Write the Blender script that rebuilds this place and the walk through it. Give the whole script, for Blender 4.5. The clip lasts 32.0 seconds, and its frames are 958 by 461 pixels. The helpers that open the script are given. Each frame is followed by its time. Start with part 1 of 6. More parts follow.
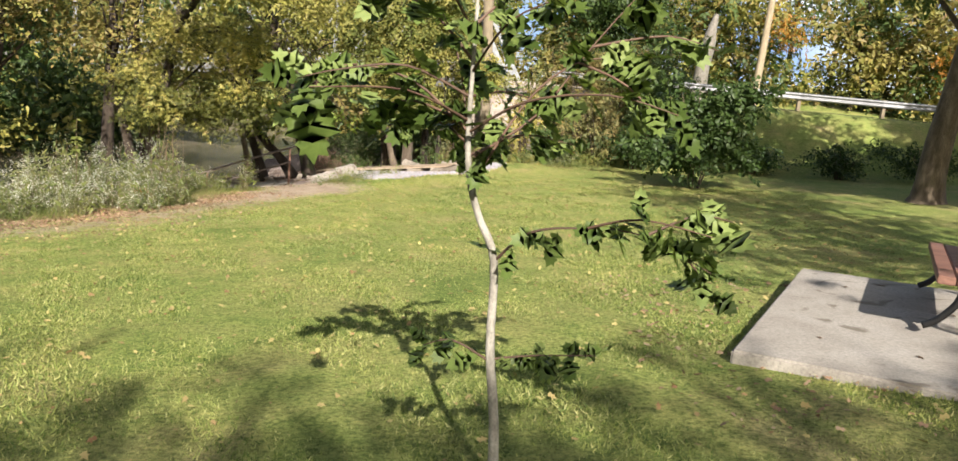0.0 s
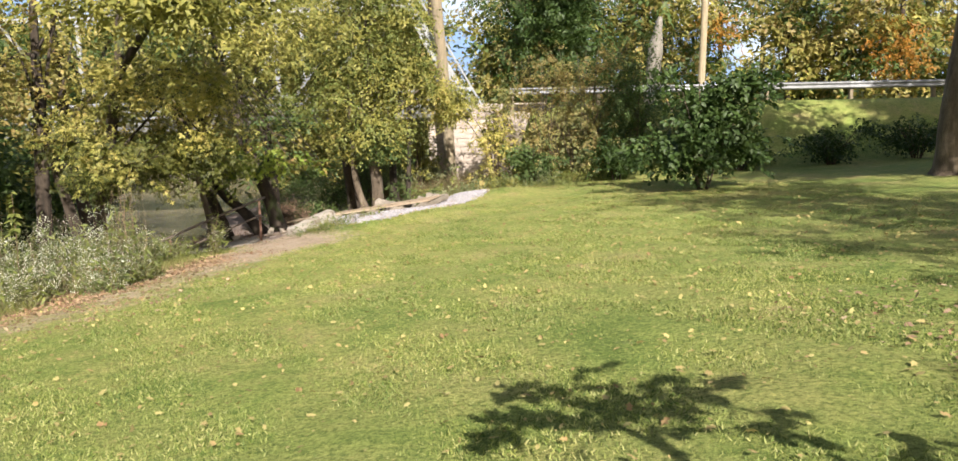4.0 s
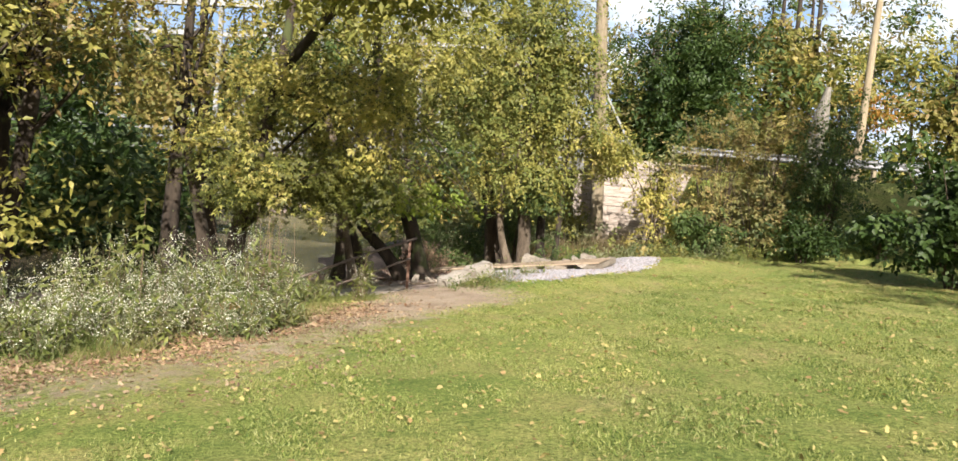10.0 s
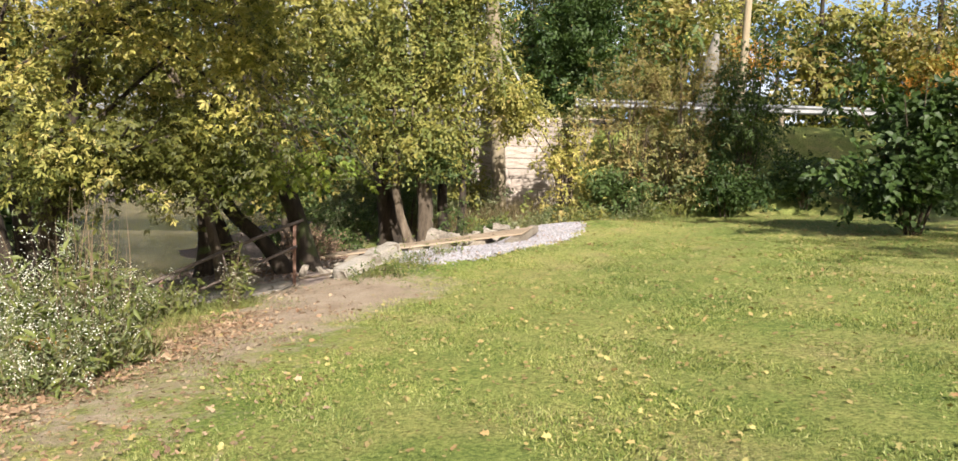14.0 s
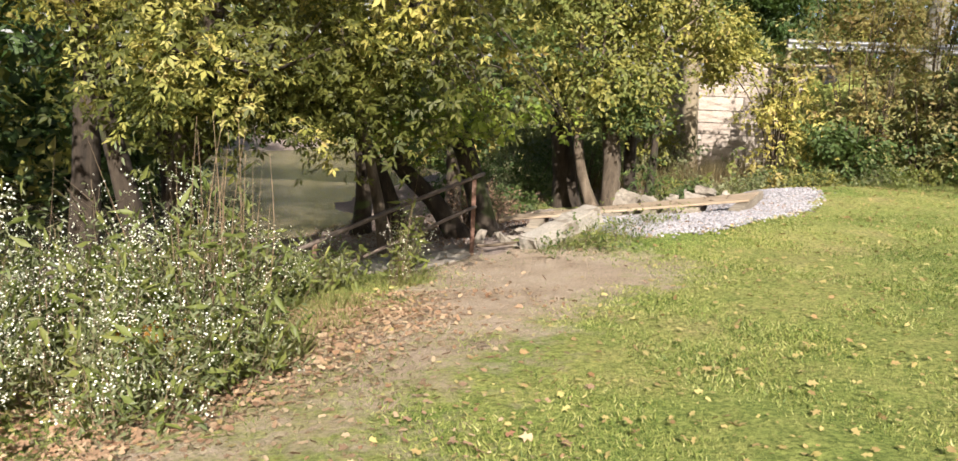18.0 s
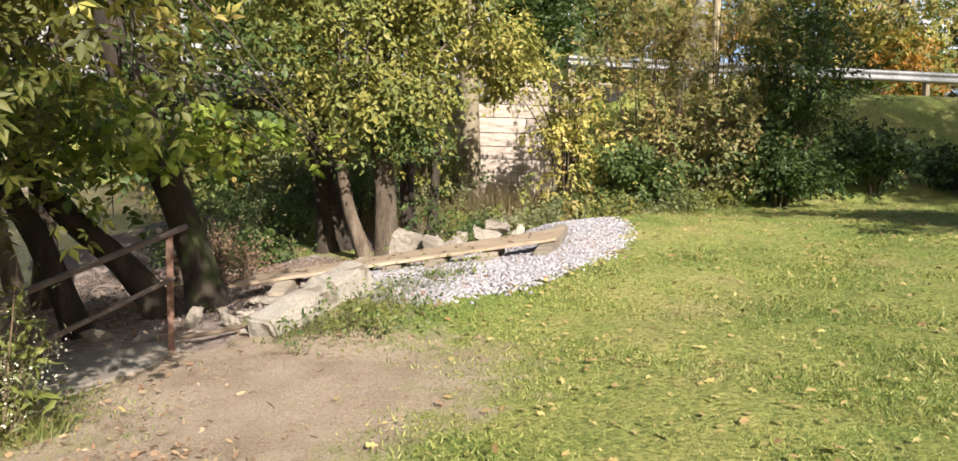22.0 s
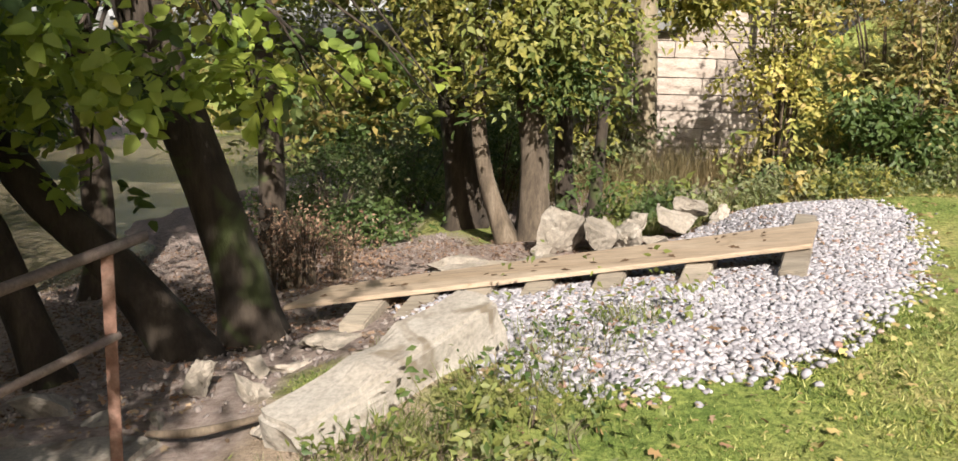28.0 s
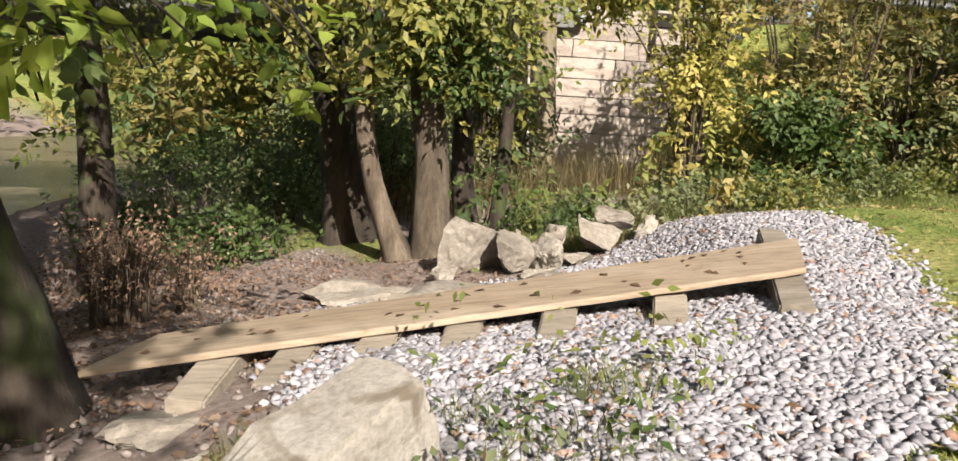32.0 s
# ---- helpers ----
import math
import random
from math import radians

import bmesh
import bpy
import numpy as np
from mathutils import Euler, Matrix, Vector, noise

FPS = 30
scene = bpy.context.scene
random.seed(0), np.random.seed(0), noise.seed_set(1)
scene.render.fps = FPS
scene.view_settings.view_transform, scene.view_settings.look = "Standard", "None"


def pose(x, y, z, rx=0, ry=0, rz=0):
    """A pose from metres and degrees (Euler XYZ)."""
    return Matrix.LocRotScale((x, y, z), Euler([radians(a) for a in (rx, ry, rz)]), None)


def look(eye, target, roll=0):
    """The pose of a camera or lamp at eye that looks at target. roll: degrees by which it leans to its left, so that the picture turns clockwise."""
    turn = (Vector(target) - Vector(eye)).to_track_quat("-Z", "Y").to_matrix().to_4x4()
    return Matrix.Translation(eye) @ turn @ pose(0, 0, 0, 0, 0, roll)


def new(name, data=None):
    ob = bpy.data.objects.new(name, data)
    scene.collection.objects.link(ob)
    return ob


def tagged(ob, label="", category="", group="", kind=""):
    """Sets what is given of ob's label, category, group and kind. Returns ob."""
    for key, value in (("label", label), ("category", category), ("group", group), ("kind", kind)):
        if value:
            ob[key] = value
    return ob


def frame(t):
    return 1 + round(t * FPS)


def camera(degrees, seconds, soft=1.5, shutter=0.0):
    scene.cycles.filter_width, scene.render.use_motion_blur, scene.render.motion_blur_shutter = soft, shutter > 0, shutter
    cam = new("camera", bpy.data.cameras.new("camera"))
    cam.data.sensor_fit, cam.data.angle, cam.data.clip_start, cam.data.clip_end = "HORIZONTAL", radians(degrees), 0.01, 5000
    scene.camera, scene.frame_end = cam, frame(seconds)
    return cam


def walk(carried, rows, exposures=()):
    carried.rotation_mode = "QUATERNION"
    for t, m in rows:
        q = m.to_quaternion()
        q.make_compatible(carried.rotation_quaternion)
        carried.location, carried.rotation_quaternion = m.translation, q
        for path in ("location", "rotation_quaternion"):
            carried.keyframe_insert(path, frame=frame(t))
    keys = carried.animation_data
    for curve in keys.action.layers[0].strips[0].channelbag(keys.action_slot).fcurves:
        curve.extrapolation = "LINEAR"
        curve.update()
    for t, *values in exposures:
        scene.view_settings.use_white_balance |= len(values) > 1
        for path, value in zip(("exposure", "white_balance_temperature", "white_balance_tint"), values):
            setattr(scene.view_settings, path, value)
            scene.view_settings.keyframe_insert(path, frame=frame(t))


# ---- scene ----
cam = camera(64.0, 32.0)
PATH = [
    (0, (0.167, 1.705, 2.187), (0.098, 3.676, 1.854), 5.4),
    (0.5, (-0.044, 2.147, 2.211), (-0.209, 4.117, 1.913), 5.3),
    (1, (-0.2, 2.582, 2.166), (-0.362, 4.545, 1.823), 6.0),
    (1.5, (-0.443, 2.962, 2.128), (-0.126, 4.917, 1.847), 4.9),
    (2, (-0.746, 3.147, 2.084), (-0.392, 5.087, 1.746), 5.8),
    (2.5, (-1.067, 3.32, 1.985), (-1.089, 5.307, 1.759), 2.0),
    (3, (-1.227, 3.546, 1.868), (-1.263, 5.52, 1.554), 4.1),
    (3.5, (-1.422, 3.758, 1.802), (-1.361, 5.737, 1.521), 0.6),
    (5.5, (-2.285, 4.736, 1.654), (-2.189, 6.725, 1.472), -3.3),
    (6, (-2.445, 5.078, 1.595), (-2.286, 7.053, 1.322), 0.0),
    (6.5, (-2.505, 5.489, 1.592), (-2.352, 7.477, 1.436), 1.2),
    (7, (-2.714, 5.715, 1.538), (-2.616, 7.697, 1.29), 2.0),
    (7.5, (-2.971, 5.947, 1.532), (-2.844, 7.931, 1.313), -0.1),
    (8, (-3.239, 6.19, 1.512), (-3.376, 8.176, 1.325), -0.5),
    (8.5, (-3.314, 6.358, 1.507), (-3.614, 8.331, 1.373), 1.3),
    (9, (-3.466, 6.564, 1.474), (-3.667, 8.548, 1.317), 1.1),
    (9.5, (-3.736, 6.987, 1.489), (-3.8, 8.979, 1.314), 1.7),
    (10, (-3.966, 7.531, 1.438), (-4.088, 9.525, 1.341), 4.7),
    (10.5, (-4.221, 7.96, 1.431), (-4.433, 9.935, 1.203), 4.5),
    (11, (-4.445, 8.291, 1.417), (-4.553, 10.277, 1.201), 0.0),
    (11.5, (-4.497, 8.74, 1.36), (-4.619, 10.73, 1.205), 0.9),
    (12, (-4.57, 9.116, 1.392), (-4.607, 11.106, 1.199), 1.4),
    (12.5, (-4.583, 9.533, 1.429), (-4.443, 11.52, 1.249), -1.7),
    (13, (-4.605, 9.943, 1.367), (-4.402, 11.929, 1.24), 0.4),
    (13.5, (-4.635, 10.377, 1.319), (-4.45, 12.361, 1.158), 1.5),
    (15.5, (-4.863, 12.09, 1.086), (-4.579, 14.065, 0.956), 0.1),
    (16, (-5.006, 12.312, 1.134), (-4.925, 14.298, 0.906), 1.9),
    (16.5, (-5.118, 12.697, 1.12), (-5.321, 14.681, 0.967), 1.0),
    (17, (-5.331, 13.069, 1.079), (-5.47, 15.063, 1.02), -0.5),
    (17.5, (-5.472, 13.439, 1.016), (-5.57, 15.419, 0.753), 1.6),
    (18, (-5.556, 13.853, 1.005), (-5.718, 15.827, 0.73), 2.5),
    (18.5, (-5.627, 14.368, 0.976), (-5.679, 16.343, 0.666), -2.3),
    (19, (-5.691, 14.819, 0.981), (-5.646, 16.79, 0.646), 1.6),
    (19.5, (-5.514, 15.328, 0.955), (-5.297, 17.286, 0.61), 3.7),
    (20, (-5.491, 15.707, 0.971), (-5.315, 17.672, 0.645), 2.0),
    (20.5, (-5.52, 16.09, 0.974), (-5.336, 18.064, 0.707), -0.5),
    (21, (-5.34, 16.458, 0.973), (-5.252, 18.442, 0.741), 2.8),
    (21.5, (-5.232, 16.779, 0.966), (-5.16, 18.75, 0.633), 2.3),
    (22, (-5.147, 17.254, 0.982), (-4.753, 19.206, 0.797), 1.1),
    (22.5, (-5.028, 17.561, 0.99), (-4.863, 19.545, 0.798), 0.5),
    (23, (-4.833, 17.871, 1.009), (-4.726, 19.852, 0.755), 2.7),
    (23.5, (-4.655, 18.316, 0.978), (-4.226, 20.257, 0.757), 0.9),
    (24, (-4.676, 18.61, 0.995), (-4.26, 20.546, 0.717), 1.6),
    (24.5, (-4.716, 18.979, 1.021), (-4.751, 20.967, 0.801), 2.0),
    (25, (-4.735, 19.335, 0.992), (-4.781, 21.312, 0.689), 1.8),
    (25.5, (-4.851, 19.676, 1.027), (-4.786, 21.649, 0.704), 0.4),
    (27.5, (-4.869, 20.861, 0.956), (-4.796, 22.827, 0.596), 2.1),
    (28, (-4.827, 21.09, 0.961), (-4.817, 23.065, 0.643), 1.6),
    (28.5, (-4.776, 21.329, 0.922), (-4.765, 23.296, 0.563), 3.8),
    (29, (-4.765, 21.606, 0.919), (-4.549, 23.581, 0.69), 1.9),
    (29.5, (-4.816, 21.815, 0.866), (-4.593, 23.777, 0.551), 2.3),
    (30, (-4.797, 22.046, 0.866), (-4.692, 24.019, 0.55), 2.7),
    (30.5, (-4.809, 22.274, 0.833), (-4.724, 24.254, 0.56), 3.1),
    (31, (-4.875, 22.445, 0.786), (-4.517, 24.4, 0.564), 1.1),
    (31.5, (-4.97, 22.592, 0.753), (-4.502, 24.515, 0.46), 5.1),
    (32, (-4.972, 22.861, 0.753), (-4.635, 24.812, 0.47), 3.0),
]
walk(cam, [(t, look(eye, target, roll)) for t, eye, target, roll in PATH], [(0, 1.24), (3.5, 1.26), (8, 1.18), (24, 1.2), (32, 1.02)])

# ---- light ----
world = bpy.data.worlds.new("sky")
scene.world = world
world.use_nodes = True
wn = world.node_tree.nodes
sky = wn.new("ShaderNodeTexSky")
sky.sky_type, sky.sun_disc = "NISHITA", False
SUN_EL, SUN_AZ = radians(32), radians(168)
sky.sun_elevation, sky.sun_rotation = SUN_EL, SUN_AZ
sky.air_density, sky.dust_density = 1.0, 3.5
world.node_tree.links.new(sky.outputs[0], wn["Background"].inputs[0])
wn["Background"].inputs[1].default_value = 0.05
sun = new("sun", bpy.data.lights.new("sun", "SUN"))
sun.data.energy, sun.data.angle, sun.data.color = 5.0, radians(0.55), (1.0, 0.92, 0.82)
sun_from = Vector((math.sin(SUN_AZ) * math.cos(SUN_EL), math.cos(SUN_AZ) * math.cos(SUN_EL), math.sin(SUN_EL)))
sun.matrix_world = look(sun_from * 60, (0, 0, 0))

# bright hazy clouds low in the sky, far off
cl = bpy.data.materials.new("cloud_haze")
cl.use_nodes = True
nt = cl.node_tree
em = nt.nodes.new("ShaderNodeEmission")
cn, cr, cc, cm = nt.nodes.new("ShaderNodeTexNoise"), nt.nodes.new("ShaderNodeValToRGB"), nt.nodes.new("ShaderNodeTexCoord"), nt.nodes.new("ShaderNodeMapping")
cn.inputs["Scale"].default_value, cn.inputs["Detail"].default_value = 0.02, 5
cm.inputs["Scale"].default_value = (1, 1, 2.2)
cr.color_ramp.elements[0].position, cr.color_ramp.elements[0].color = 0.42, (0.36, 0.52, 0.8, 1)
cr.color_ramp.elements[1].position, cr.color_ramp.elements[1].color = 0.56, (0.82, 0.87, 0.92, 1)
nt.links.new(cc.outputs["Object"], cm.inputs[0])
nt.links.new(cm.outputs[0], cn.inputs["Vector"])
nt.links.new(cn.outputs["Fac"], cr.inputs[0])
nt.links.new(cr.outputs[0], em.inputs[0])
em.inputs[1].default_value = 0.62
nt.links.new(em.outputs[0], nt.nodes["Material Output"].inputs[0])
me = bpy.data.meshes.new("backdrop")
me.from_pydata([(260 * math.sin(a), 260 * math.cos(a), h) for h in (-8, 150) for a in np.radians(np.arange(-70, 71, 10))], [], [(i, i + 1, i + 16, i + 15) for i in range(14)])
me.materials.append(cl)
tagged(new("backdrop", me), "bright hazy sky with pale clouds", "sky", kind="structure")

rng = np.random.default_rng(7)

# ---- materials ----


def ramp(nt, fac, stops):
    r = nt.nodes.new("ShaderNodeValToRGB")
    e = r.color_ramp.elements
    while len(e) < len(stops):
        e.new(0.5)
    for el, (p, c) in zip(e, stops):
        el.position, el.color = p, (*c, 1)
    nt.links.new(fac, r.inputs[0])
    return r.outputs[0]


def tex(nt, scale, detail=6.0, rough=0.6, dist=0.0, stretch=(1, 1, 1), kind="Object"):
    co = nt.nodes.new("ShaderNodeTexCoord")
    mp = nt.nodes.new("ShaderNodeMapping")
    mp.inputs["Scale"].default_value = stretch
    if kind == "World":
        geo = nt.nodes.new("ShaderNodeNewGeometry")
        nt.links.new(geo.outputs["Position"], mp.inputs[0])
    else:
        nt.links.new(co.outputs[kind], mp.inputs[0])
    n = nt.nodes.new("ShaderNodeTexNoise")
    for k, v in (("Scale", scale), ("Detail", detail), ("Roughness", rough), ("Distortion", dist)):
        n.inputs[k].default_value = v
    nt.links.new(mp.outputs[0], n.inputs["Vector"])
    return n.outputs["Fac"]


def mixc(nt, fac, a, b, blend="MIX"):
    m = nt.nodes.new("ShaderNodeMix")
    m.data_type, m.blend_type = "RGBA", blend
    for sock, v in ((m.inputs[0], fac), (m.inputs[6], a), (m.inputs[7], b)):
        if isinstance(v, (int, float)):
            sock.default_value = v
        elif isinstance(v, tuple):
            sock.default_value = (*v, 1)
        else:
            nt.links.new(v, sock)
    return m.outputs[2]


def bump(nt, height, strength, dist):
    b = nt.nodes.new("ShaderNodeBump")
    b.inputs["Strength"].default_value, b.inputs["Distance"].default_value = strength, dist
    nt.links.new(height, b.inputs["Height"])
    return b.outputs[0]


def start_mat(name):
    m = bpy.data.materials.new(name)
    m.use_nodes = True
    return m, m.node_tree, m.node_tree.nodes["Principled BSDF"]


def surf(name, cols, scale=8, fine=60, rough=0.85, bumps=0.5, bdist=0.01, stretch=(1, 1, 1), metal=0.0, vary=0.25, spot=None, kind="Object"):
    """A surface with two scales of colour noise, fine relief, and tone that differs from piece to piece."""
    m, nt, p = start_mat(name)
    a = tex(nt, scale, 5, 0.6, 0.4, stretch, kind)
    b = tex(nt, fine, 4, 0.7, 0.0, stretch, kind)
    k = len(cols) - 1
    c = ramp(nt, a, [(0.28 + 0.44 * i / k, col) for i, col in enumerate(cols)])
    dark = ramp(nt, b, [(0.3, (0.55, 0.55, 0.55)), (0.62, (1.12, 1.12, 1.12))])
    c = mixc(nt, 0.75, c, dark, "MULTIPLY")
    if spot:
        f = ramp(nt, tex(nt, spot[1], 3, 0.5, 1.0, (1, 1, 1), kind), [(spot[2], (0, 0, 0)), (spot[2] + 0.08, (1, 1, 1))])
        c = mixc(nt, f, c, spot[0])
    if vary:
        info = nt.nodes.new("ShaderNodeObjectInfo")
        c = mixc(nt, 1.0, c, ramp(nt, info.outputs["Random"], [(0, (1 - vary,) * 3), (1, (1 + vary * 0.6,) * 3)]), "MULTIPLY")
    nt.links.new(c, p.inputs["Base Color"])
    p.inputs["Roughness"].default_value, p.inputs["Metallic"].default_value = rough, metal
    if bumps:
        h = mixc(nt, 0.45, a, b)
        nt.links.new(bump(nt, h, bumps, bdist), p.inputs["Normal"])
    return m


def leafy(name, cols, trans=0.35, rough=0.55, spec=0.35, clump=0.5, single=False):
    """Leaves: tone by leaf, thin enough to let light through."""
    m, nt, p = start_mat(name)
    geo = nt.nodes.new("ShaderNodeNewGeometry")
    k = max(1, len(cols) - 1)
    own = nt.nodes.new("ShaderNodeMath")
    own.operation = "MULTIPLY_ADD"
    spray = ramp(nt, tex(nt, 1.7, 3, 0.55, 0.0, (1, 1, 1), "World"), [(0.33, (0, 0, 0)), (0.67, (1, 1, 1))])
    tone = nt.nodes.new("ShaderNodeObjectInfo") if single else geo
    nt.links.new(tone.outputs["Random" if single else "Random Per Island"], own.inputs[0])
    own.inputs[1].default_value = 1 - clump
    sp = nt.nodes.new("ShaderNodeMath")
    sp.operation = "MULTIPLY"
    nt.links.new(spray, sp.inputs[0])
    sp.inputs[1].default_value = clump
    nt.links.new(sp.outputs[0], own.inputs[2])
    c = ramp(nt, own.outputs[0], [(i / k, col) for i, col in enumerate(cols)])
    f = tex(nt, 0.5, 3, 0.5, 0.0, (1, 1, 1), "World")
    c = mixc(nt, 0.8, c, ramp(nt, f, [(0.3, (0.72, 0.8, 0.72)), (0.7, (1.22, 1.16, 1.0))]), "MULTIPLY")
    if single:
        c = mixc(nt, 0.75, c, ramp(nt, tex(nt, 26, 5, 0.65, 0.4, (1, 1, 1), "World"), [(0.3, (0.68, 0.72, 0.6)), (0.7, (1.25, 1.2, 1.1))]), "MULTIPLY")
    nt.links.new(c, p.inputs["Base Color"])
    p.inputs["Roughness"].default_value, p.inputs["Specular IOR Level"].default_value = rough, spec
    t = nt.nodes.new("ShaderNodeBsdfTranslucent")
    nt.links.new(mixc(nt, 1.0, c, (1.25, 1.3, 0.7), "MULTIPLY"), t.inputs[0])
    mx = nt.nodes.new("ShaderNodeMixShader")
    mx.inputs[0].default_value = trans
    nt.links.new(p.outputs[0], mx.inputs[1])
    nt.links.new(t.outputs[0], mx.inputs[2])
    nt.links.new(mx.outputs[0], nt.nodes["Material Output"].inputs[0])
    return m


M = {}
M["bark_dark"] = surf("bark_dark", [(0.014, 0.01, 0.007), (0.036, 0.026, 0.018), (0.072, 0.055, 0.04)], 5, 34, 0.95, 1.0, 0.03, (1, 1, 0.28), spot=((0.054, 0.066, 0.021), 1.6, 0.6))
M["bark_light"] = surf("bark_light", [(0.048, 0.0348, 0.024), (0.108, 0.0822, 0.0576), (0.18, 0.144, 0.108)], 6, 40, 0.95, 0.9, 0.02, (1, 1, 0.3))
M["bark_sapling"] = surf("bark_sapling", [(0.15, 0.135, 0.108), (0.31, 0.288, 0.245), (0.44, 0.418, 0.36)], 14, 90, 0.8, 0.5, 0.004, (1, 1, 0.5))
M["bark_dead"] = surf("bark_dead", [(0.132, 0.12, 0.096), (0.216, 0.198, 0.168), (0.3, 0.282, 0.24)], 14, 90, 0.8, 0.5, 0.004, (1, 1, 0.5))
M["twig"] = surf("twig", [(0.06, 0.042, 0.027), (0.12, 0.09, 0.06)], 12, 60, 0.9, 0.4, 0.004)
M["redtwig"] = surf("redtwig", [(0.084, 0.045, 0.03), (0.132, 0.078, 0.048)], 12, 60, 0.7, 0.2, 0.002)
M["stone"] = surf("stone", [(0.18, 0.156, 0.126), (0.288, 0.252, 0.21), (0.372, 0.342, 0.3)], 2.2, 22, 0.92, 0.9, 0.03, spot=((0.12, 0.114, 0.078), 3.0, 0.66))
M["block"] = surf("block", [(0.29, 0.235, 0.195), (0.4, 0.34, 0.295), (0.47, 0.415, 0.365)], 2.5, 20, 0.92, 0.9, 0.03, spot=((0.132, 0.102, 0.078), 1.7, 0.62))
M["gravel"] = surf("gravel", [(0.27, 0.26, 0.28), (0.36, 0.35, 0.375), (0.43, 0.42, 0.44)], 9, 55, 0.9, 0.4, 0.006, vary=0.35)
M["concrete"] = surf("concrete", [(0.276, 0.246, 0.216), (0.36, 0.33, 0.288), (0.408, 0.378, 0.342)], 1.3, 40, 0.9, 0.5, 0.008, spot=((0.168, 0.144, 0.114), 2.3, 0.62))
M["landing"] = surf("landing", [(0.204, 0.174, 0.144), (0.276, 0.246, 0.21), (0.33, 0.3, 0.264)], 1.8, 40, 0.95, 0.6, 0.012, spot=((0.12, 0.084, 0.054), 2.2, 0.58))
M["slabrock"] = surf("slabrock", [(0.336, 0.3, 0.258), (0.408, 0.372, 0.324), (0.456, 0.426, 0.384)], 1.6, 30, 0.92, 0.8, 0.02, spot=((0.204, 0.168, 0.126), 2.6, 0.6))
M["plank"] = surf("plank", [(0.225, 0.165, 0.11), (0.295, 0.228, 0.162), (0.36, 0.295, 0.222)], 3, 26, 0.8, 0.5, 0.006, (0.12, 1, 1), spot=((0.18, 0.126, 0.072), 4.0, 0.68))
M["tie"] = surf("tie", [(0.204, 0.168, 0.126), (0.288, 0.246, 0.192), (0.348, 0.3, 0.24)], 4, 30, 0.88, 0.6, 0.008, (0.2, 1, 1))
M["rust"] = surf("rust", [(0.17, 0.085, 0.06), (0.28, 0.16, 0.12), (0.36, 0.24, 0.19)], 9, 60, 0.85, 0.4, 0.004, metal=0.15)
M["pebble"] = surf("pebble", [(0.12, 0.1, 0.095), (0.22, 0.185, 0.17), (0.32, 0.28, 0.25)], 5, 40, 0.85, 0.4, 0.006, vary=0)
M["pipe"] = surf("pipe", [(0.1, 0.075, 0.06), (0.17, 0.13, 0.11), (0.24, 0.2, 0.17)], 7, 60, 0.7, 0.35, 0.003, metal=0.3)
M["benchwood"] = surf("benchwood", [(0.12, 0.054, 0.036), (0.174, 0.084, 0.06), (0.216, 0.114, 0.084)], 5, 40, 0.6, 0.25, 0.003, (0.15, 1, 1))
M["iron"] = surf("iron", [(0.009, 0.009, 0.0096), (0.021, 0.0204, 0.0198)], 10, 60, 0.5, 0.2, 0.002, metal=0.4)
M["rail_steel"] = surf("rail_steel", [(0.18, 0.186, 0.198), (0.24, 0.246, 0.258), (0.3, 0.306, 0.318)], 1.5, 20, 0.5, 0.15, 0.004, metal=0.5)
M["white_steel"] = surf("white_steel", [(0.204, 0.216, 0.228), (0.276, 0.288, 0.3), (0.336, 0.342, 0.348)], 1.2, 16, 0.55, 0.15, 0.004, spot=((0.198, 0.132, 0.09), 2.0, 0.7))
M["polewood"] = surf("polewood", [(0.216, 0.174, 0.114), (0.288, 0.24, 0.168)], 2, 20, 0.9, 0.4, 0.01, (1, 1, 0.1))
M["asphalt"] = surf("asphalt", [(0.024, 0.024, 0.0252), (0.039, 0.039, 0.039)], 3, 80, 0.9, 0.4, 0.005)
M["girder"] = surf("girder", [(0.12, 0.12, 0.12), (0.192, 0.192, 0.186)], 2, 20, 0.7, 0.2, 0.004)
M["drystem"] = surf("drystem", [(0.132, 0.09, 0.054), (0.216, 0.156, 0.096)], 6, 30, 0.9, 0.2, 0.002)

M["leaf_oak"] = leafy("leaf_oak", [(0.034, 0.058, 0.012), (0.085, 0.128, 0.031), (0.155, 0.21, 0.066), (0.26, 0.32, 0.125)], 0.34, 0.5, 0.3, clump=0.2, single=True)
# dark leaf colours that carry the shade of a lower crown
M["leaf_maple_shade"] = leafy("leaf_maple_shade", [(0.028, 0.033, 0.008), (0.058, 0.066, 0.014), (0.105, 0.11, 0.026), (0.17, 0.16, 0.045)], 0.28)
M["leaf_yellowgreen"] = leafy("leaf_yellowgreen", [(0.07, 0.082, 0.02), (0.155, 0.16, 0.042), (0.25, 0.235, 0.065), (0.33, 0.285, 0.09)], 0.28)
M["leaf_maple"] = leafy("leaf_maple", [(0.11, 0.13, 0.03), (0.23, 0.23, 0.06), (0.34, 0.31, 0.09), (0.43, 0.37, 0.13), (0.4, 0.28, 0.12)], 0.28, clump=0.55)
M["leaf_golden"] = leafy("leaf_golden", [(0.132, 0.126, 0.036), (0.21, 0.186, 0.054), (0.288, 0.24, 0.084), (0.24, 0.156, 0.06)], 0.28)
